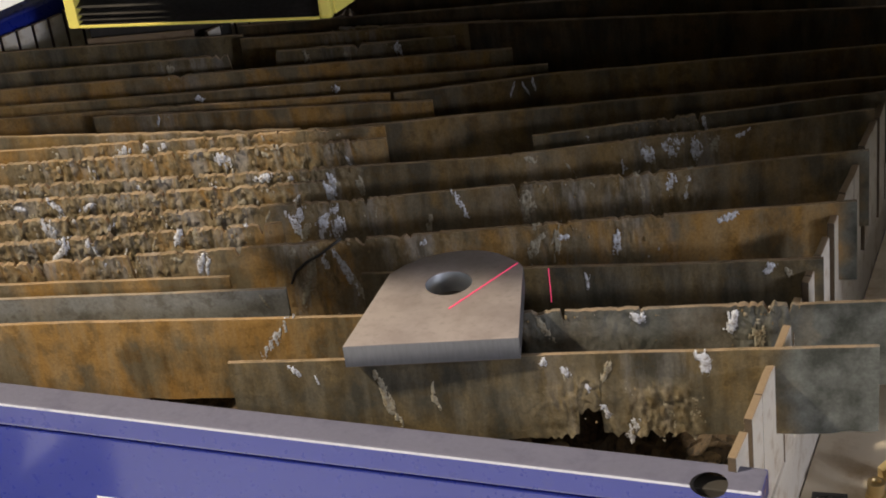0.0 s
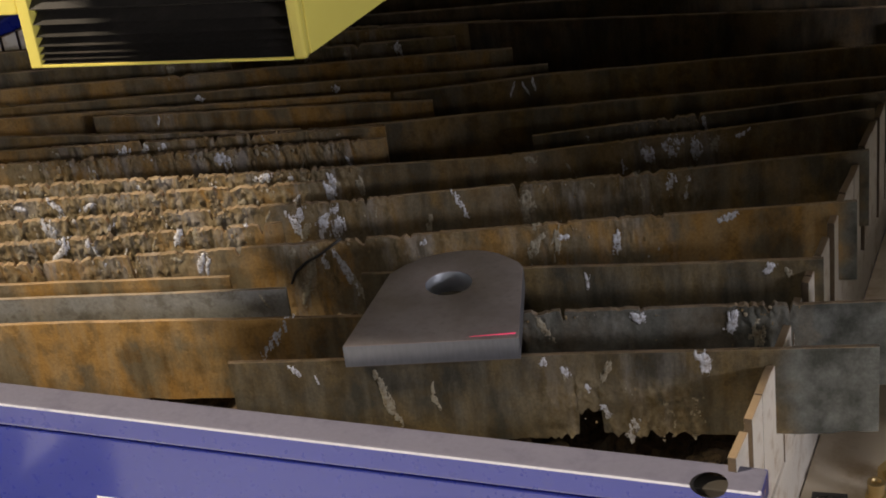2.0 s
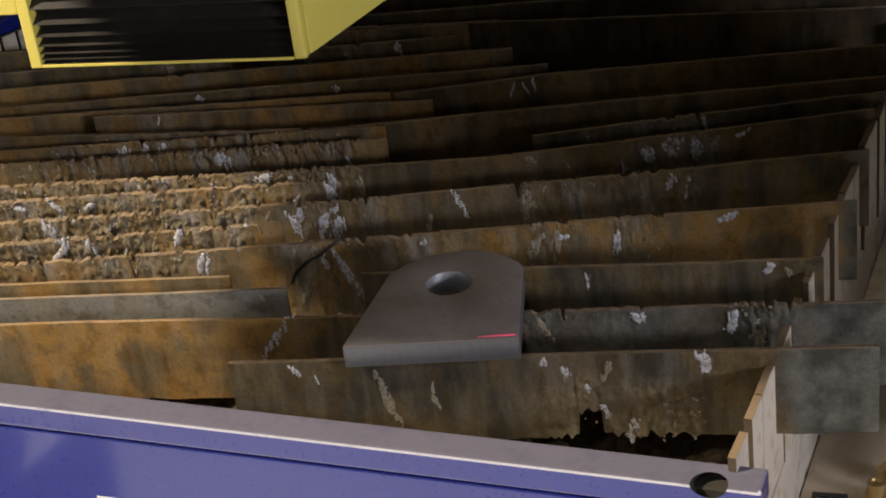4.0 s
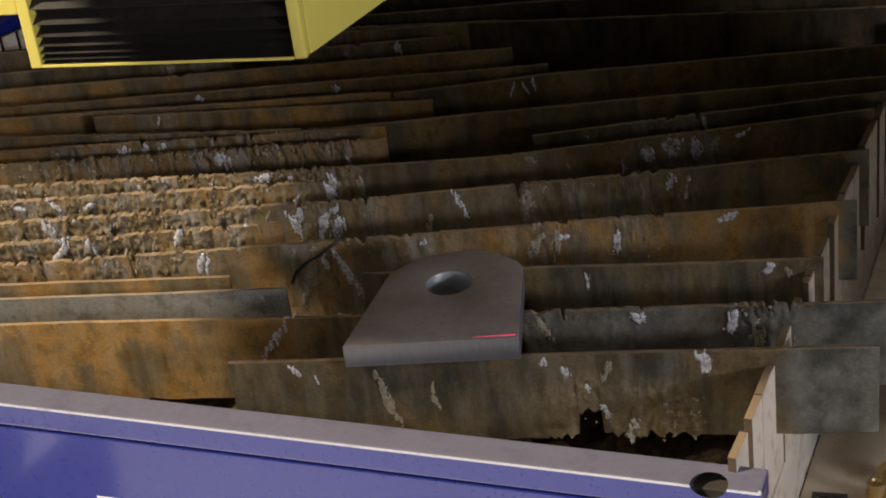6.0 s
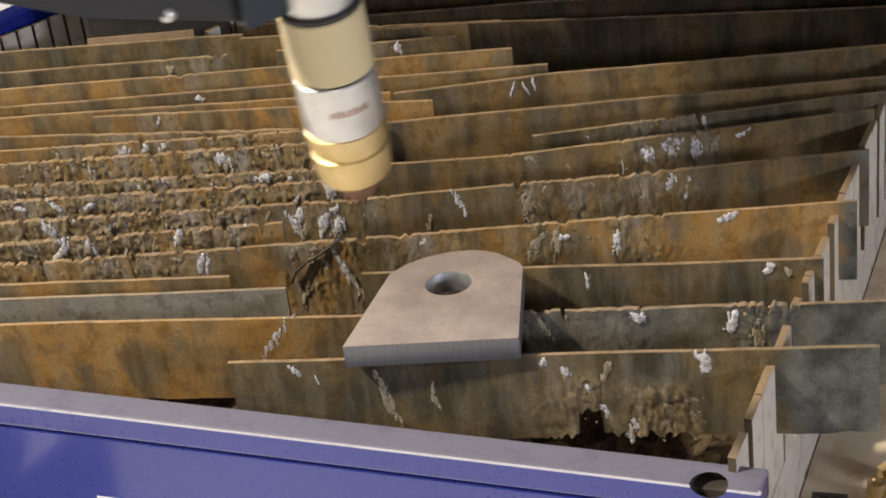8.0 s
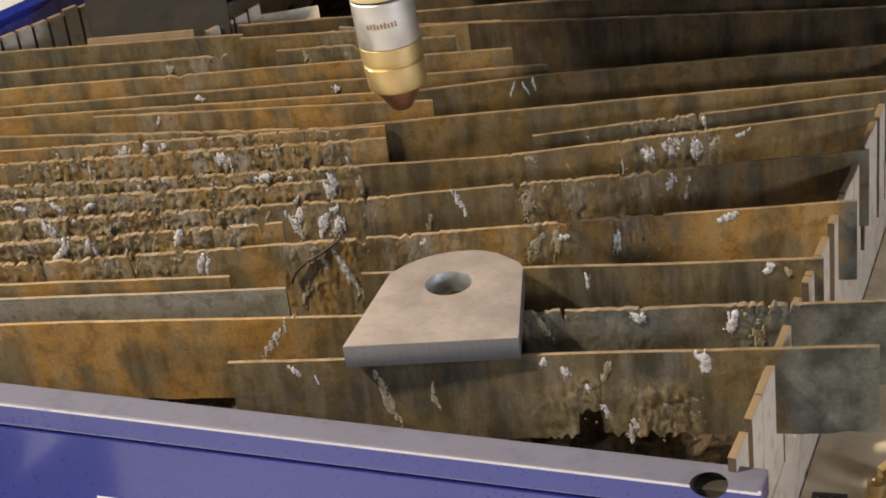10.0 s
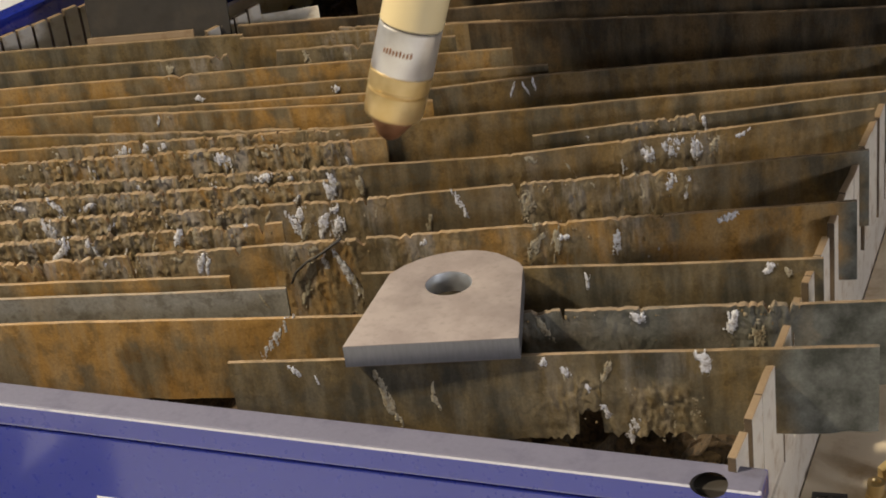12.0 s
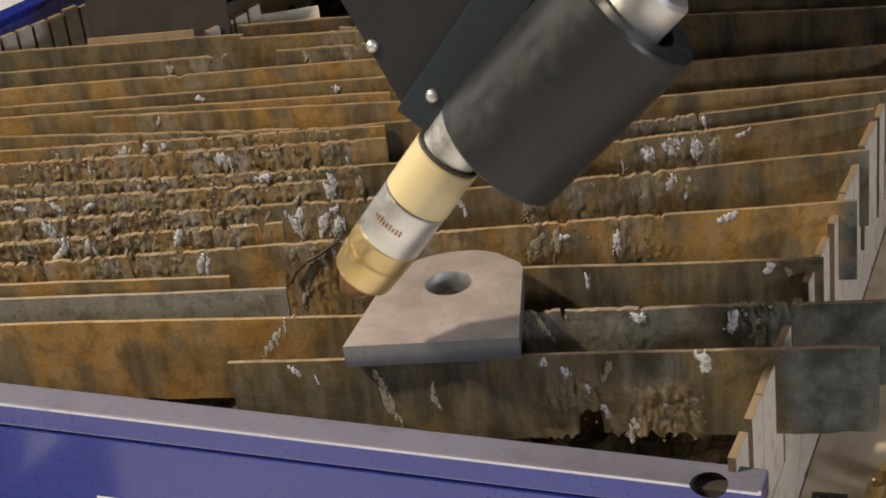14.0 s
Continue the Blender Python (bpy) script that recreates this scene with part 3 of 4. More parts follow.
slat([(-0.543, 0.145), (-0.162, 0.256)], RUST, step=0.0012,
     drips=[(-0.428, 0.795, 0.022, 0.0075, 1), (-0.309, 0.798, 0.016, 0.0208, 1)])
slat([(-0.561, 0.171), (-0.174, 0.281)], RUST, step=0.0012,
     drips=[(-0.393, 0.799, 0.019, 0.0075, 1), (-0.417, 0.795, 0.016, 0.0183, 1), (-0.478, 0.797, 0.019, 0.0153, 0)])
slat([(-0.030, 0.278), (0.288, 0.420)], STEEL, step=0.0012,
     drips=[(0.014, 0.799, 0.014, 0.0040, 1), (0.108, 0.799, 0.015, 0.0050, 1)])
slat([(-0.583, 0.202), (-0.221, 0.270), (-0.079, 0.323), (0.284, 0.449)], BROWN, step=0.004, rows=12,
     drips=[])
slat([(-0.476, 0.263), (-0.150, 0.340)], RUST, step=0.004, rows=12,
     drips=[(-0.415, 0.799, 0.011, 0.0044, 1)])
slat([(-0.610, 0.239), (-0.199, 0.353)], RUST, step=0.004, rows=12,
     drips=[])
slat([(-0.194, 0.351), (-0.059, 0.410), (0.275, 0.521)], BROWN, step=0.004, rows=12,
     drips=[(-0.091, 0.798, 0.017, 0.0032, 1), (-0.081, 0.797, 0.017, 0.0032, 1), (-0.071, 0.798, 0.012, 0.0032, 1)])
slat([(-0.626, 0.261), (-0.067, 0.433)], BROWN, step=0.004, rows=12,
     drips=[(-0.398, 0.797, 0.008, 0.0125, 1), (-0.265, 0.796, 0.008, 0.0089, 1)])
slat([(-0.655, 0.302), (-0.116, 0.468)], RUST, step=0.004, rows=12,
     drips=[])
slat([(-0.682, 0.340), (-0.186, 0.493)], STEEL, step=0.004, rows=12, gaps=[(-0.41, -0.365, 0.03)],
     drips=[(-0.244, 0.799, 0.015, 0.0116, 1), (-0.472, 0.794, 0.011, 0.0120, 0), (-0.334, 0.797, 0.017, 0.0094, 0), (-0.295, 0.798, 0.017, 0.0093, 0)])
slat([(-0.721, 0.394), (-0.423, 0.478)], STEEL, step=0.004, rows=12,
     drips=[])
slat([(-0.420, 0.466), (-0.153, 0.538)], BROWN, step=0.004, rows=12,
     drips=[])
slat([(-0.322, 0.506), (-0.152, 0.535), (0.263, 0.611)], DARKEST, step=0.004, rows=12,
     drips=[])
slat([(-0.441, 0.501), (-0.111, 0.598), (0.256, 0.666)], DARKEST, step=0.004, rows=12,
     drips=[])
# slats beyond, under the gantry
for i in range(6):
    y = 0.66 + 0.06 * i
    slat([(-0.36, y - 0.03), (0.28, y + 0.08)], DARKEST, step=0.006, rows=8)


# ---- loose slag ----
def chunks(spots):
    """Lumps of slag fallen between the slats."""
    verts, faces, base = [], [], 0
    for x0, x1, y0, y1, z0, z1, count in spots:
        for _ in range(count):
            shape, tri = BEADS[random.randrange(len(BEADS))]
            r = random.uniform(0.003, 0.0095)
            size = np.array((r * random.uniform(0.9, 1.7), r, r * random.uniform(0.4, 0.8)))
            turn = np.array(Matrix.Rotation(random.uniform(0, 6.28), 3, "Z"))
            verts.append((shape * size) @ turn.T + np.array((random.uniform(x0, x1), random.uniform(y0, y1), random.uniform(z0, z1))))
            faces.append(tri + base)
            base += len(shape)
    me = bpy.data.meshes.new("slag_lumps")
    me.from_pydata(np.concatenate(verts).tolist(), [], np.concatenate(faces).tolist())
    me.materials.append(LUMPS)
    tagged(new("slag_lumps", me), "dark brown lumps of slag lying in the pit", "slag", kind="stuff")


LUMPS = slag_material("rusty_slag_lumps", (0.05, 0.034, 0.018), (0.20, 0.135, 0.062), 0.0, 0.8)
chunks([(-0.34, -0.12, -0.126, -0.098, 0.700, 0.716, 70), (-0.10, 0.22, -0.118, -0.085, 0.692, 0.704, 60), (-0.10, 0.20, -0.07, 0.0, 0.69, 0.70, 40)])


def slag_wire(points, radius):
    """A thin burnt wire of slag hanging over a slat."""
    bm = bmesh.new()
    rings = []
    pts = [Vector(p) for p in points]
    for i, p in enumerate(pts):
        d = (pts[min(i + 1, len(pts) - 1)] - pts[max(i - 1, 0)]).normalized()
        u = d.cross(Vector((0, 0, 1))).normalized()
        v = d.cross(u)
        r = radius * (1 + 0.4 * noise.noise(p * 300))
        rings.append([bm.verts.new(p + (u * math.cos(a) + v * math.sin(a)) * r) for a in (0, 1.05, 2.1, 3.14, 4.19, 5.24)])
    for a, b in zip(rings, rings[1:]):
        for i in range(6):
            bm.faces.new((a[i], a[(i + 1) % 6], b[(i + 1) % 6], b[i]))
    bm.faces.new(rings[0])
    bm.faces.new(list(reversed(rings[-1])))
    bmesh.ops.recalc_face_normals(bm, faces=bm.faces)
    tagged(link("slag_wire", bm, BLACKISH, smooth=True), "thin burnt slag wire leaning on a rusted slat", "slag")


slag_wire([(-0.1215, 0.0700, 0.8025), (-0.130, 0.0655, 0.7965), (-0.139, 0.0620, 0.7900), (-0.149, 0.0580, 0.7850), (-0.1590, 0.0545, 0.7765), (-0.164, 0.0525, 0.766)], 0.0011)


# ---- the plate being found ----
def plate():
    top, thick = 0.8178, 0.0176
    # corner points in the plate's plane, then a rounded crown between the flanks
    a, b, c, d = Vector((-0.0427, -0.0961)), Vector((0.0758, -0.0617)), Vector((0.0490, 0.0250)), Vector((-0.0495, 0.0049))
    outline = [a, b, c]
    crown = [Vector(v) for v in ((0.0467, 0.0325), (0.0412, 0.0385), (0.0343, 0.0424), (0.0207, 0.0488), (0.0100, 0.0506), (-0.0003, 0.0498), (-0.0100, 0.0470),
                                 (-0.0186, 0.0432), (-0.0280, 0.0369), (-0.0362, 0.0288), (-0.0440, 0.0180))]
    outline += crown + [d]
    centre, radius, seg = Vector((0, 0)), 0.0172, 48
    bm = bmesh.new()
    fine = []
    for i, p in enumerate(outline):
        q = outline[(i + 1) % len(outline)]
        k = max(1, int((q - p).length / 0.003))
        fine += [p.lerp(q, j / k) for j in range(k)]
    n = len(fine)
    hole = [centre + radius * Vector((math.cos(2 * math.pi * i / seg), math.sin(2 * math.pi * i / seg))) for i in range(seg)]
    rings = {}
    for z in (top, top - thick):
        o = [bm.verts.new((*p, z)) for p in fine]
        h = [bm.verts.new((*p, z)) for p in hole]
        es = [bm.edges.new((o[i], o[(i + 1) % n])) for i in range(n)] + [bm.edges.new((h[i], h[(i + 1) % seg])) for i in range(seg)]
        bmesh.ops.triangle_fill(bm, edges=es, use_beauty=True)
        rings[z] = (o, h)
    (o1, h1), (o2, h2) = rings[top], rings[top - thick]
    sides = []
    for i in range(n):
        sides.append(bm.faces.new((o1[i], o2[i], o2[(i + 1) % n], o1[(i + 1) % n])))
    for i in range(seg):
        sides.append(bm.faces.new((h1[i], h1[(i + 1) % seg], h2[(i + 1) % seg], h2[i])))
    bmesh.ops.recalc_face_normals(bm, faces=bm.faces)
    for f in sides:
        f.material_index = 1
    # hole wall in a brighter metal, for the light that falls into it
    for f in sides[n:]:
        f.material_index = 2
    rim = [e for e in bm.edges if len(e.link_faces) == 2 and {f.material_index for f in e.link_faces} in ({0, 1}, {0, 2})]
    bmesh.ops.bevel(bm, geom=rim, offset=0.0006, segments=2, affect="EDGES", profile=0.5)
    bmesh.ops.translate(bm, verts=bm.verts, vec=(0.0028, -0.0060, 0))
    ob = link("steel_plate", bm, PLATE)
    ob.data.materials.append(CUT)
    ob.data.materials.append(LIT_BORE)
    shade(ob, 40)
    tagged(ob, "grey steel lug plate with a round hole lying on slats", "steel plate")


plate()


# ---- things round the table ----
def standing_sheet(name, material, m, width, height, label):
    bm = bmesh.new()
    box(bm, -width / 2, width / 2, -0.002, 0.002, 0.0, height, 0.0008)
    ob = link(name, bm, material)
    ob.matrix_basis = m
    tagged(ob, label, "sheet offcut")


# the first sheet fills the dark gap behind the rear slats
standing_sheet("sheet_offcut", BLACKISH, pose(-0.527, 0.480, 0.735, -6, 0, 18.6), 0.155, 0.16, "dark upright sheet filling the gap behind the rear slats")
standing_sheet("flat_bar", COMB_EDGE, pose(-0.540, 0.4615, 0.792, -10, 0, 17.5), 0.118, 0.010, "pale thin flat bar lying along a rear slat")
standing_sheet("sheet_offcut", COMB, pose(-0.396, 0.534, 0.72, -40, 0, 30), 0.07, 0.085, "pale dusty sheet offcut leaning behind the rear slats")


def fitting(m):
    ob = empty("pipe_fitting", m, "small brass hose fitting lying on the ledge", "pipe fitting")
    bm = bmesh.new()
    bmesh.ops.create_cone(bm, cap_ends=True, segments=6, radius1=0.0085, radius2=0.0085, depth=0.007, matrix=pose(0, 0, 0.0035))
    part("hex_nut", bm, BRASS, ob)
    bm = bmesh.new()
    lathe(bm, [(0.0035, 0.007), (0.0058, 0.007), (0.0058, 0.013), (0.0066, 0.0135), (0.0066, 0.018), (0.0040, 0.0185), (0.0030, 0.016)], 24)
    shade(part("spigot", bm, BRASS, ob))


fitting(pose(0.303, 0.045, 0.630))
fitting(pose(0.306, 0.075, 0.6385, 90, 0, 40))


def clamp():
    ob = empty("steel_bracket", pose(0.258, 0.027, 0.6305, 0, 0, 6), "small dark steel bracket lying on the ledge", "bracket")
    for y in (0.0, 0.012):
        bm = bmesh.new()
        box(bm, 0, 0.026, y, y + 0.0035, 0, 0.003, 0.0006)
        part("bar", bm, BLACKISH, ob)
    for x in (0.0, 0.012, 0.0225):
        bm = bmesh.new()
        box(bm, x, x + 0.0035, 0.0035, 0.012, 0.0003, 0.0027, 0.0006)
        part("cross_bar", bm, BLACKISH, ob)


clamp()


def flat_sheet(name, corners, z, thick, material, label, category):
    """A flat piece with the corners given, lying at z."""
    bm = bmesh.new()
    lo = [bm.verts.new((*c, z)) for c in corners]
    hi = [bm.verts.new((*c, z + thick)) for c in corners]
    n = len(corners)
    bm.faces.new(list(reversed(lo)))
    bm.faces.new(hi)
    for i in range(n):
        bm.faces.new((lo[i], lo[(i + 1) % n], hi[(i + 1) % n], hi[i]))
    bmesh.ops.recalc_face_normals(bm, faces=bm.faces)
    bmesh.ops.bevel(bm, geom=list(bm.edges), offset=thick * 0.3, segments=2, affect="EDGES", profile=0.5)
    tagged(link(name, bm, material), label, category)


def floor_mat():
    # both pieces are added out of view, to be mirrored in the blue panel
    flat_sheet("floor_mat", [(-2.0, -1.16), (-0.912, -1.113), (-0.66, -0.74), (-1.9, -0.62)], 0.0, 0.010, MAT_BLACK, "unseen black mat added for its reflection in the blue panel", "floor mat")
    flat_sheet("cardboard_scrap", [(-1.058, -1.112), (-0.967, -1.100), (-0.990, -0.992), (-1.018, -1.06)], 0.0102, 0.003, PAPER, "unseen pale scrap added for its reflection in the blue panel", "cardboard")


floor_mat()


# ---- machine head with the bellows ----
def machine():
    """Origin at the lower front edge's left end; x along the front, y to the back."""
    w, d, h = 0.241, 0.20, 0.34
    m = empty("bellows_carriage", pose(0, 0, 0), "yellow machine carriage with a black pleated bellows front", "machine carriage")
    bm = bmesh.new()
    box(bm, 0, 0.010, 0.0, 0.012, 0.0, h, 0.001)
    part("front_post", bm, YELLOW, m)
    bm = bmesh.new()
    box(bm, w - 0.0115, w - 0.0005, 0.0, 0.012, 0.0, h, 0.003)
    part("front_post", bm, YELLOW, m)
    bm = bmesh.new()
    box(bm, 0.010, w - 0.0115, 0.0, 0.012, 0.0, 0.0028, 0.0008)
    part("bottom_lip", bm, YELLOW, m)
    bm = bmesh.new()
    for v in box(bm, w - 0.006, w, 0.0125, d, 0.0, h, 0.001):
        v.co.x += (v.co.y - 0.0125) * 0.31
    part("side_cover", bm, YELLOW, m)
    bm = bmesh.new()
    box(bm, 0.0, 0.006, 0.0125, d, 0.0, h, 0.001)
    part("side_cover", bm, YELLOW, m)
    bm = bmesh.new()
    box(bm, 0.0, w, 0.0, d, h, h + 0.006, 0.001)
    part("top_cover", bm, YELLOW, m)
    bm = bmesh.new()
    box(bm, -0.30, -0.001, 0.002, 0.02, 0.047, 0.078, 0.001)
    part("cross_arm", bm, YELLOW, m)
    # pleats: packed tight at the bottom, opening upwards
    z, gap, k = 0.003, 0.004, 0
    while z < h - 0.02:
        bm = bmesh.new()
        prof = [(0.0005, z), (0.015, z + gap * 0.5), (0.0005, z + gap), (0.0025, z + gap), (0.017, z + gap * 0.5), (0.0025, z)]
        a = [bm.verts.new((0.0105, y, zz)) for y, zz in prof]
        b = [bm.verts.new((w - 0.012, y, zz)) for y, zz in prof]
        for i in range(6):
            bm.faces.new((a[i], a[(i + 1) % 6], b[(i + 1) % 6], b[i]))
        bm.faces.new(a)
        bm.faces.new(list(reversed(b)))
        bmesh.ops.recalc_face_normals(bm, faces=bm.faces)
        part("bellows_pleat", bm, RUBBER, m)
        z += gap
        gap = min(0.019, gap * 1.28)
    bm = bmesh.new()
    box(bm, 0.010, w - 0.0115, 0.022, 0.028, 0.003, h, 0)
    part("bellows_back", bm, RUBBER, m)
    # gantry housing the carriage hangs from, unseen above the picture, shaped for its shadow
    bm = bmesh.new()
    box(bm, -0.168, 1.0, -0.43, 0.05, 0.352, 0.62, 0.01)
    box(bm, -0.95, -0.17, -0.115, 0.75, 0.354, 0.62, 0.01)
    box(bm, -0.17, 1.0, 0.05, 0.75, 0.352, 0.62, 0.01)
    part("housing", bm, DARK, m, "unseen dark gantry housing placed to cast the shadow")
    for x in (-1.03, 1.0):
        bm = bmesh.new()
        box(bm, x, x + 0.08, 0.55, 0.74, -0.928, 0.352, 0.006)
        part("gantry_leg", bm, DARK, m)
    # unseen block, added to hold the low doorway light off the slats
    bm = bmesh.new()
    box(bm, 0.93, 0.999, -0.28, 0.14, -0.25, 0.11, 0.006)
    part("gantry_truck", bm, DARK, m, "unseen dark block keeping doorway light off the slats")
    return m


# ---- torch ----
def torch():
    """Origin at the middle of the cap's lower rim, z up along the torch."""
    m = empty("plasma_torch", pose(0, 0, 0), "brass and steel plasma torch in a dark cylindrical holder", "plasma torch")
    bm = bmesh.new()
    lathe(bm, [(0.003, -0.017), (0.006, -0.0175), (0.008, -0.016), (0.0165, -0.002), (0.018, 0.001), (0.018, 0.004)], 40)
    shade(part("nozzle", bm, COPPER, m, "sooty copper nozzle"))
    bm = bmesh.new()
    lathe(bm, [(0.0185, 0.0), (0.0205, 0.0008), (0.0215, 0.004), (0.0222, 0.018), (0.0222, 0.0195), (0.0208, 0.0205), (0.0208, 0.022), (0.0226, 0.0232), (0.0228, 0.0345), (0.0220, 0.035)], 56)
    shade(part("shield_cap", bm, BRASS, m, "brass shield cap with a turned groove"))
    bm = bmesh.new()
    lathe(bm, [(0.0222, 0.0352), (0.0226, 0.036), (0.0226, 0.0685), (0.0218, 0.0692)], 56)
    body = shade(part("sleeve", bm, SILVER, m, "turned bright steel sleeve"))
    # worn lettering ring, unreadable
    for i in range(9):
        bm = bmesh.new()
        box(bm, -0.0007, 0.0007, -0.0002, 0.0002, -0.0016, 0.0016 + 0.0006 * (i % 3), 0)
        a = radians(-128 + 6.5 * i)
        ob = part("lettering_bar", bm, COPPER, body)
        ob.matrix_basis = pose(0.02265 * math.cos(a), 0.02265 * math.sin(a), 0.053, 0, 0, math.degrees(a) + 90)
    bm = bmesh.new()
    lathe(bm, [(0.0212, 0.0692), (0.0212, 0.0708)], 48)
    part("seal_ring", bm, BLACKISH, m)
    bm = bmesh.new()
    lathe(bm, [(0.0222, 0.0708), (0.0230, 0.0716), (0.0230, 0.108), (0.0222, 0.109)], 56)
    shade(part("insulator", bm, PALE_BRASS, m, "cream coloured insulating collar"))
    bm = bmesh.new()
    lathe(bm, [(0.0214, 0.109), (0.0226, 0.1094), (0.0226, 0.1116), (0.0214, 0.112)], 48)
    part("seal_ring", bm, BLACKISH, m)
    bm = bmesh.new()
    lathe(bm, [(0.0198, 0.112), (0.0198, 0.138)], 48)
    shade(part("barrel", bm, SILVER, m))
    # holder: thick tube, open at the top
    bm = bmesh.new()
    lathe(bm, [(0.012, 0.001), (0.0415, 0.0), (0.0460, 0.003), (0.0475, 0.128), (0.0460, 0.130), (0.031, 0.130), (0.031, 0.08)], 64, True)
    lean = pose(0.0245, 0, 0.130, 0, 6.5, 0)
    shade(part("holder", bm, DARK, m, "dark anodised cylindrical holder")).matrix_basis = lean
    bm = bmesh.new()
    lathe(bm, [(0.024, 0.05), (0.024, 0.150), (0.021, 0.153)], 40)
    shade(part("core", bm, SILVER, m, "bright metal core in the holder")).matrix_basis = lean
    # flange with bolts and the flat bracket beside it
    bm = bmesh.new()
    box(bm, -0.043, -0.012, -0.004, 0.004, 0.114, 0.30, 0.001)
    fl = part("flange", bm, NAVY, m, "navy flange strip with round bolts")
    for z in (0.137, 0.224):
        bm = bmesh.new()
        lathe(bm, [(0.0, -0.0005), (0.0042, 0), (0.0040, 0.0016), (0.0026, 0.0030), (0.0006, 0.0035)], 20)
        ob = shade(part("bolt", bm, SILVER, fl), 60)
        ob.matrix_basis = pose(-0.0295, -0.004, z, 90, 0, 0)
    bm = bmesh.new()
    quad = ((-0.0415, 0.115), (-0.119, 0.152), (-0.19, 0.20), (-0.19, 0.36), (-0.0415, 0.36))
    lo = [bm.verts.new((x, 0.0045, z)) for x, z in quad]
    hi = [bm.verts.new((x, 0.0105, z)) for x, z in quad]
    bm.faces.new(lo)
    bm.faces.new(list(reversed(hi)))
    for i in range(5):
        bm.faces.new((lo[i], lo[(i + 1) % 5], hi[(i + 1) % 5], hi[i]))
    bmesh.ops.recalc_face_normals(bm, faces=bm.faces)
    br = part("bracket_plate", bm, DARK, m, "flat dark bracket plate")
    bm = bmesh.new()
    lathe(bm, [(0.0, -0.0005), (0.0040, 0), (0.0038, 0.0016), (0.0024, 0.0030), (0.0006, 0.0035)], 20)
    ob = shade(part("bolt", bm, SILVER, br), 60)
    ob.matrix_basis = pose(-0.079, 0.0045, 0.136, 90, 0, 0)
    return m


def torch_pose(tip, axis, spin=0.0):
    z = Vector(axis).normalized()
    y = Vector((-0.372, 0.797, -0.477))
    y = (y - z * y.dot(z)).normalized()
    x = y.cross(z)
    r = Matrix((x, y, z)).transposed().to_4x4()
    return Matrix.Translation(tip) @ r @ pose(0, 0, 0, 0, 0, spin)


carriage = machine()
plasma_torch = torch()


def laser(name, length, width, label):
    bm = bmesh.new()
    box(bm, -length / 2, length / 2, -width / 2, width / 2, -0.0004, 0.0004, 0)
    return tagged(link(name, bm, LASER), label, "laser line")


beam = laser("laser_line", 0.076, 0.0007, "thin red laser line shining on the steel plate")
beam_low = laser("laser_line", 0.030, 0.0006, "thin red laser line shining on a slat")


def stripe(a, b, dip=0.0):
    """The line's pose on the plate from a to b; dip sinks its first end into the plate."""
    a, b = Vector((a[0] + 0.0028, a[1] - 0.006, 0.8181)), Vector((b[0] + 0.0028, b[1] - 0.006, 0.8181))
    d = (b - a).normalized()
    mid = b - d * 0.038
    ang = math.degrees(math.atan2(d.y, d.x))
    return pose(mid.x, mid.y, 0.8181, 0, 0, ang) if not dip else Matrix.Translation(b + Vector((0, 0, 0.0002))) @ pose(0, 0, 0, 0, 0, ang) @ pose(0, 0, 0, 0, -dip, 0) @ pose(-0.038, 0, 0)


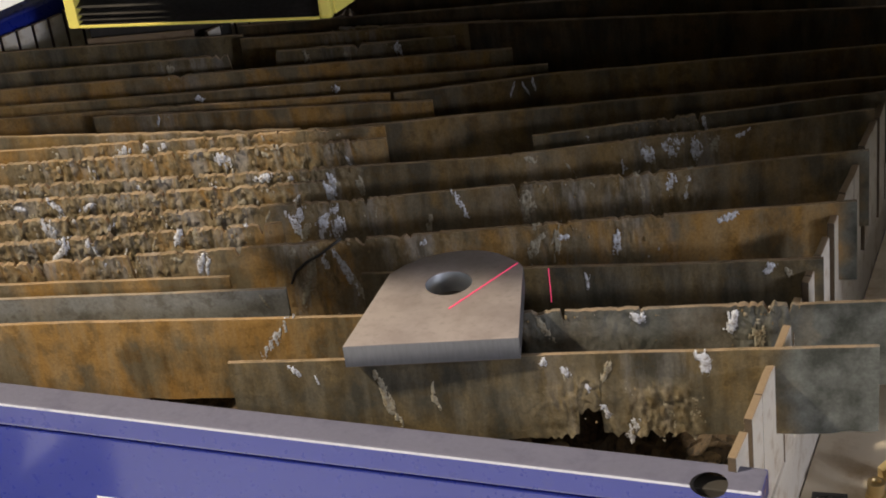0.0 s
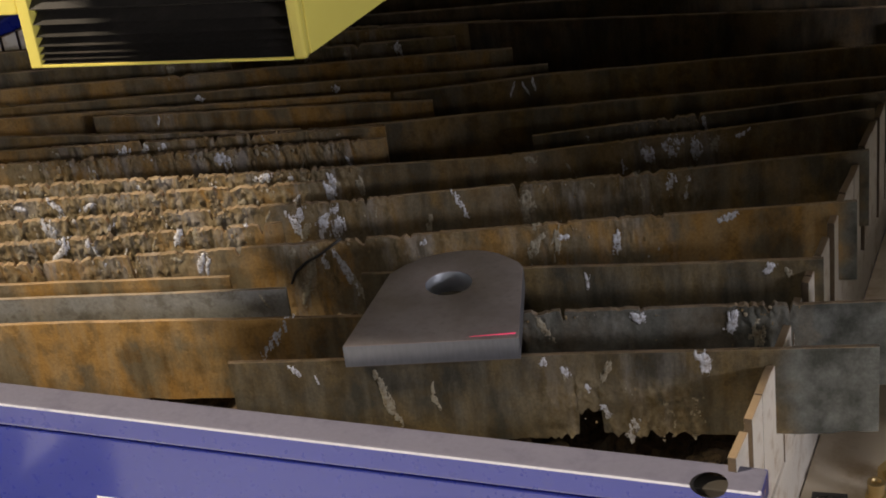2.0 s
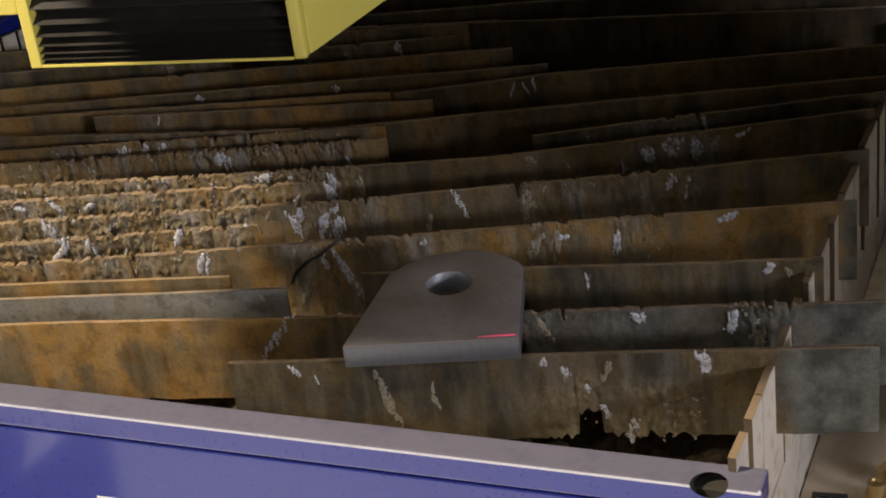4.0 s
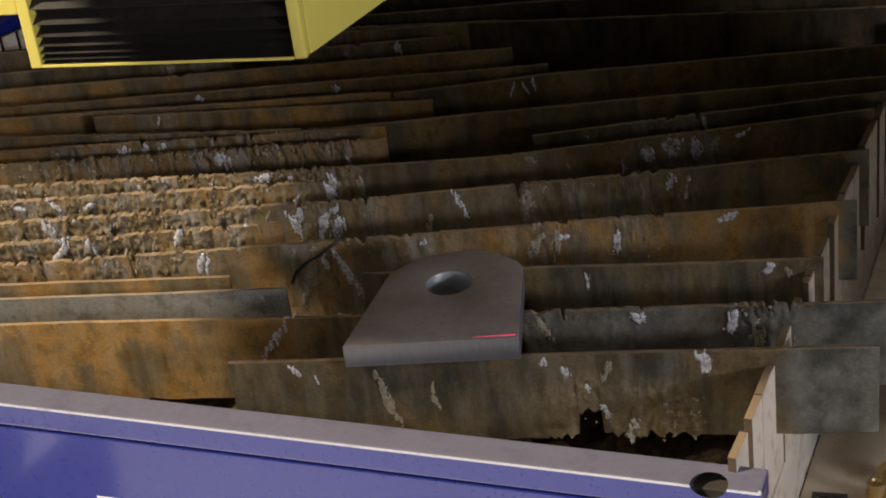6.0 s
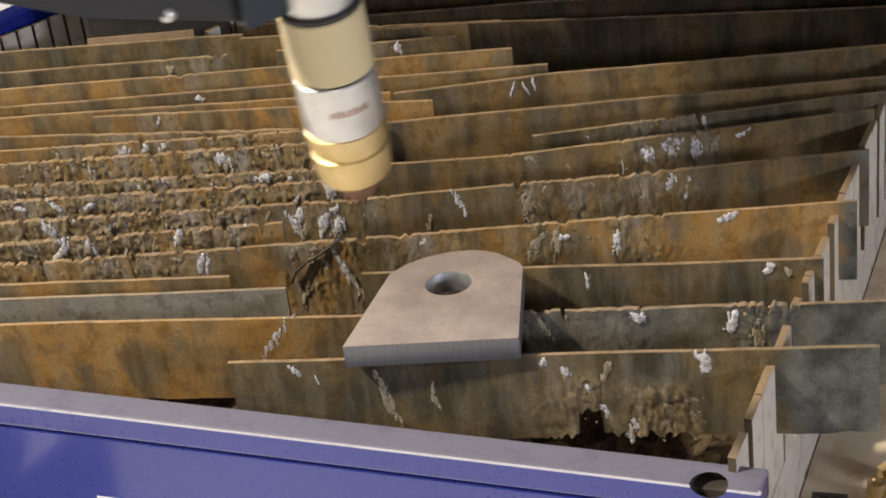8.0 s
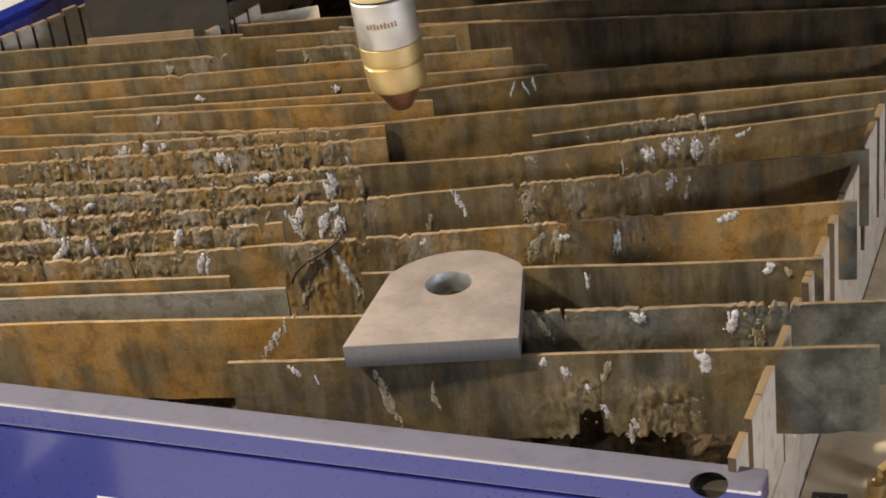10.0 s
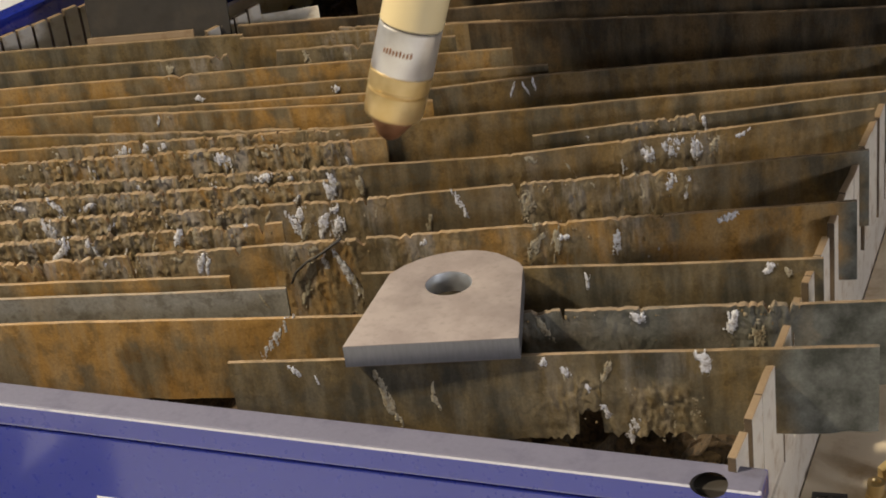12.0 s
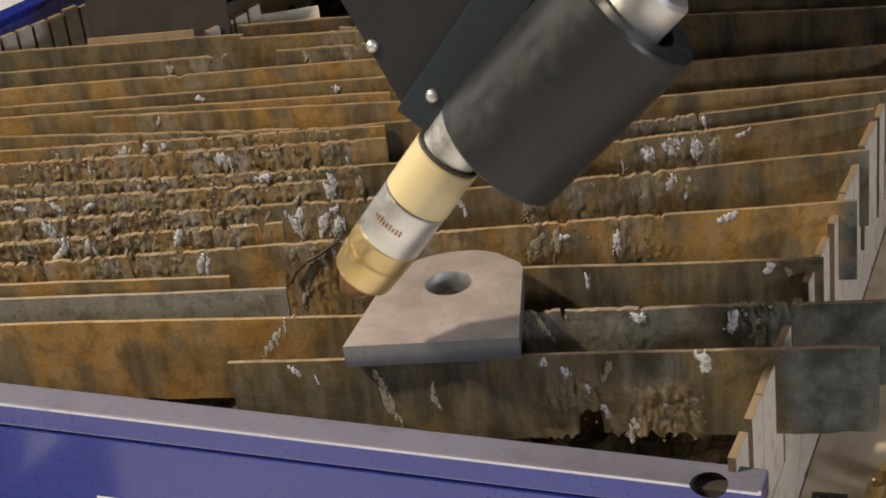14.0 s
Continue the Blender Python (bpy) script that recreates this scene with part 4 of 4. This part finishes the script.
def motions():
    def at(x, y):
        return pose(x, y, 0.93, 0, 0, 10)

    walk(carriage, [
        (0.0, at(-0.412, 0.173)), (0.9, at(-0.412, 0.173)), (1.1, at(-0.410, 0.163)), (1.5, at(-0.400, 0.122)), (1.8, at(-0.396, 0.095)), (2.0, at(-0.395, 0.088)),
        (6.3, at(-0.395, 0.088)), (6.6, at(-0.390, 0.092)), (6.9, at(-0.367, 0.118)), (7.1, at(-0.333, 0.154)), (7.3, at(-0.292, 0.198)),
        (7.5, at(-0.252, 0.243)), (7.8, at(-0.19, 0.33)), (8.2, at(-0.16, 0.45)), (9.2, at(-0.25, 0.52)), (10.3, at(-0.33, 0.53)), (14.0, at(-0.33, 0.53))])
    walk(plasma_torch, [
        (0.0, torch_pose((-0.75, -0.62, 1.05), (0.03, 0.0, 1.0))),
        (6.3, torch_pose((-0.75, -0.62, 1.05), (0.03, 0.0, 1.0))),
        (6.8, torch_pose((-0.34, -0.47, 1.01), (0.03, 0.0, 1.0))),
        (7.2, torch_pose((-0.1010, -0.3580, 1.0093), (0.039, -0.017, 0.999), 25)),
        (7.3, torch_pose((-0.0773, -0.3449, 1.0126), (0.049, -0.048, 0.998), 25)),
        (7.4, torch_pose((-0.0534, -0.3311, 1.0171), (0.051, -0.071, 0.996), 25)),
        (7.5, torch_pose((-0.0306, -0.3181, 1.0210), (0.045, -0.085, 0.995), 25)),
        (7.6, torch_pose((-0.0145, -0.2983, 1.0206), (0.041, -0.100, 0.994), 25)),
        (7.7, torch_pose((0.0028, -0.2776, 1.0208), (0.042, -0.123, 0.992), 25)),
        (7.8, torch_pose((0.0202, -0.2564, 1.0216), (0.041, -0.140, 0.989), 25)),
        (7.9, torch_pose((0.0372, -0.2366, 1.0205), (0.042, -0.161, 0.986), 25)),
        (8.0, torch_pose((0.0528, -0.2172, 1.0197), (0.043, -0.183, 0.982), 25)),
        (8.1, torch_pose((0.0636, -0.1898, 1.0151), (0.039, -0.192, 0.981), 25)),
        (8.2, torch_pose((0.0727, -0.1640, 1.0093), (0.039, -0.197, 0.980), 25)),
        (10.3, torch_pose((-0.0627, 0.0504, 0.9485), (-0.074, 0.035, 0.997), 0)),
        (10.5, torch_pose((-0.0739, 0.0464, 0.9506), (-0.046, 0.030, 0.999), 0)),
        (11.0, torch_pose((-0.0837, 0.0437, 0.9537), (-0.041, 0.027, 0.999), 0)),
        (11.3, torch_pose((-0.0829, 0.0440, 0.9536), (-0.040, 0.027, 0.999), 0)),
        (11.5, torch_pose((-0.0280, 0.0665, 0.9484), (0.023, -0.036, 0.999), 0)),
        (11.8, torch_pose((-0.0365, 0.0606, 0.9452), (0.146, 0.001, 0.989), 0)),
        (12.0, torch_pose((-0.0356, 0.0199, 0.9394), (0.278, 0.149, 0.949), 0)),
        (12.3, torch_pose((-0.0383, -0.0320, 0.9386), (0.440, 0.267, 0.857), 0)),
        (12.5, torch_pose((-0.0341, -0.0643, 0.9444), (0.573, 0.287, 0.768), 0)),
        (13.0, torch_pose((-0.0367, -0.0671, 0.9417), (0.586, 0.315, 0.747), 0)),
        (13.5, torch_pose((-0.0241, -0.0893, 0.9159), (0.599, 0.224, 0.769), 0)),
        (14.0, torch_pose((-0.0094, -0.1132, 0.8854), (0.606, 0.151, 0.781), 0)),
    ])
    walk(beam, [
        (0.0, stripe((0.0128, -0.0374), (0.0411, 0.0358))), (0.4, stripe((0.008, -0.025), (0.040, 0.037))), (0.9, stripe((-0.0054, 0.021), (0.0385, 0.037))),
        (1.2, stripe((-0.008, -0.010), (0.052, 0.015))), (1.5, stripe((-0.0115, -0.0482), (0.0615, -0.0167))), (1.8, stripe((0.0, -0.076), (0.070, -0.046))),
        (2.1, stripe((0.030, -0.0714), (0.0725, -0.0590), 2.0)), (6.5, stripe((0.030, -0.0714), (0.0725, -0.0590), 1.6)),
        (6.75, stripe((0.0, -0.0795), (0.070, -0.0570))), (6.95, stripe((0.0, -0.068), (0.068, -0.038))),
        (7.05, pose(0.03, -0.05, 0.8110, 0, 0, 24)), (14.0, pose(0.03, -0.05, 0.8110, 0, 0, 24))])
    walk(beam_low, [
        (0.0, pose(0.0575, 0.0570, 0.7845, 0, 90, 13.4)), (0.3, pose(0.0615, 0.0580, 0.7845, 0, 90, 13.4)), (0.6, pose(0.104, 0.0680, 0.7845, 0, 90, 13.4)),
        (0.8, pose(0.118, 0.0735, 0.7845, 0, 90, 13.4)), (14.0, pose(0.118, 0.0735, 0.7845, 0, 90, 13.4))])


motions()
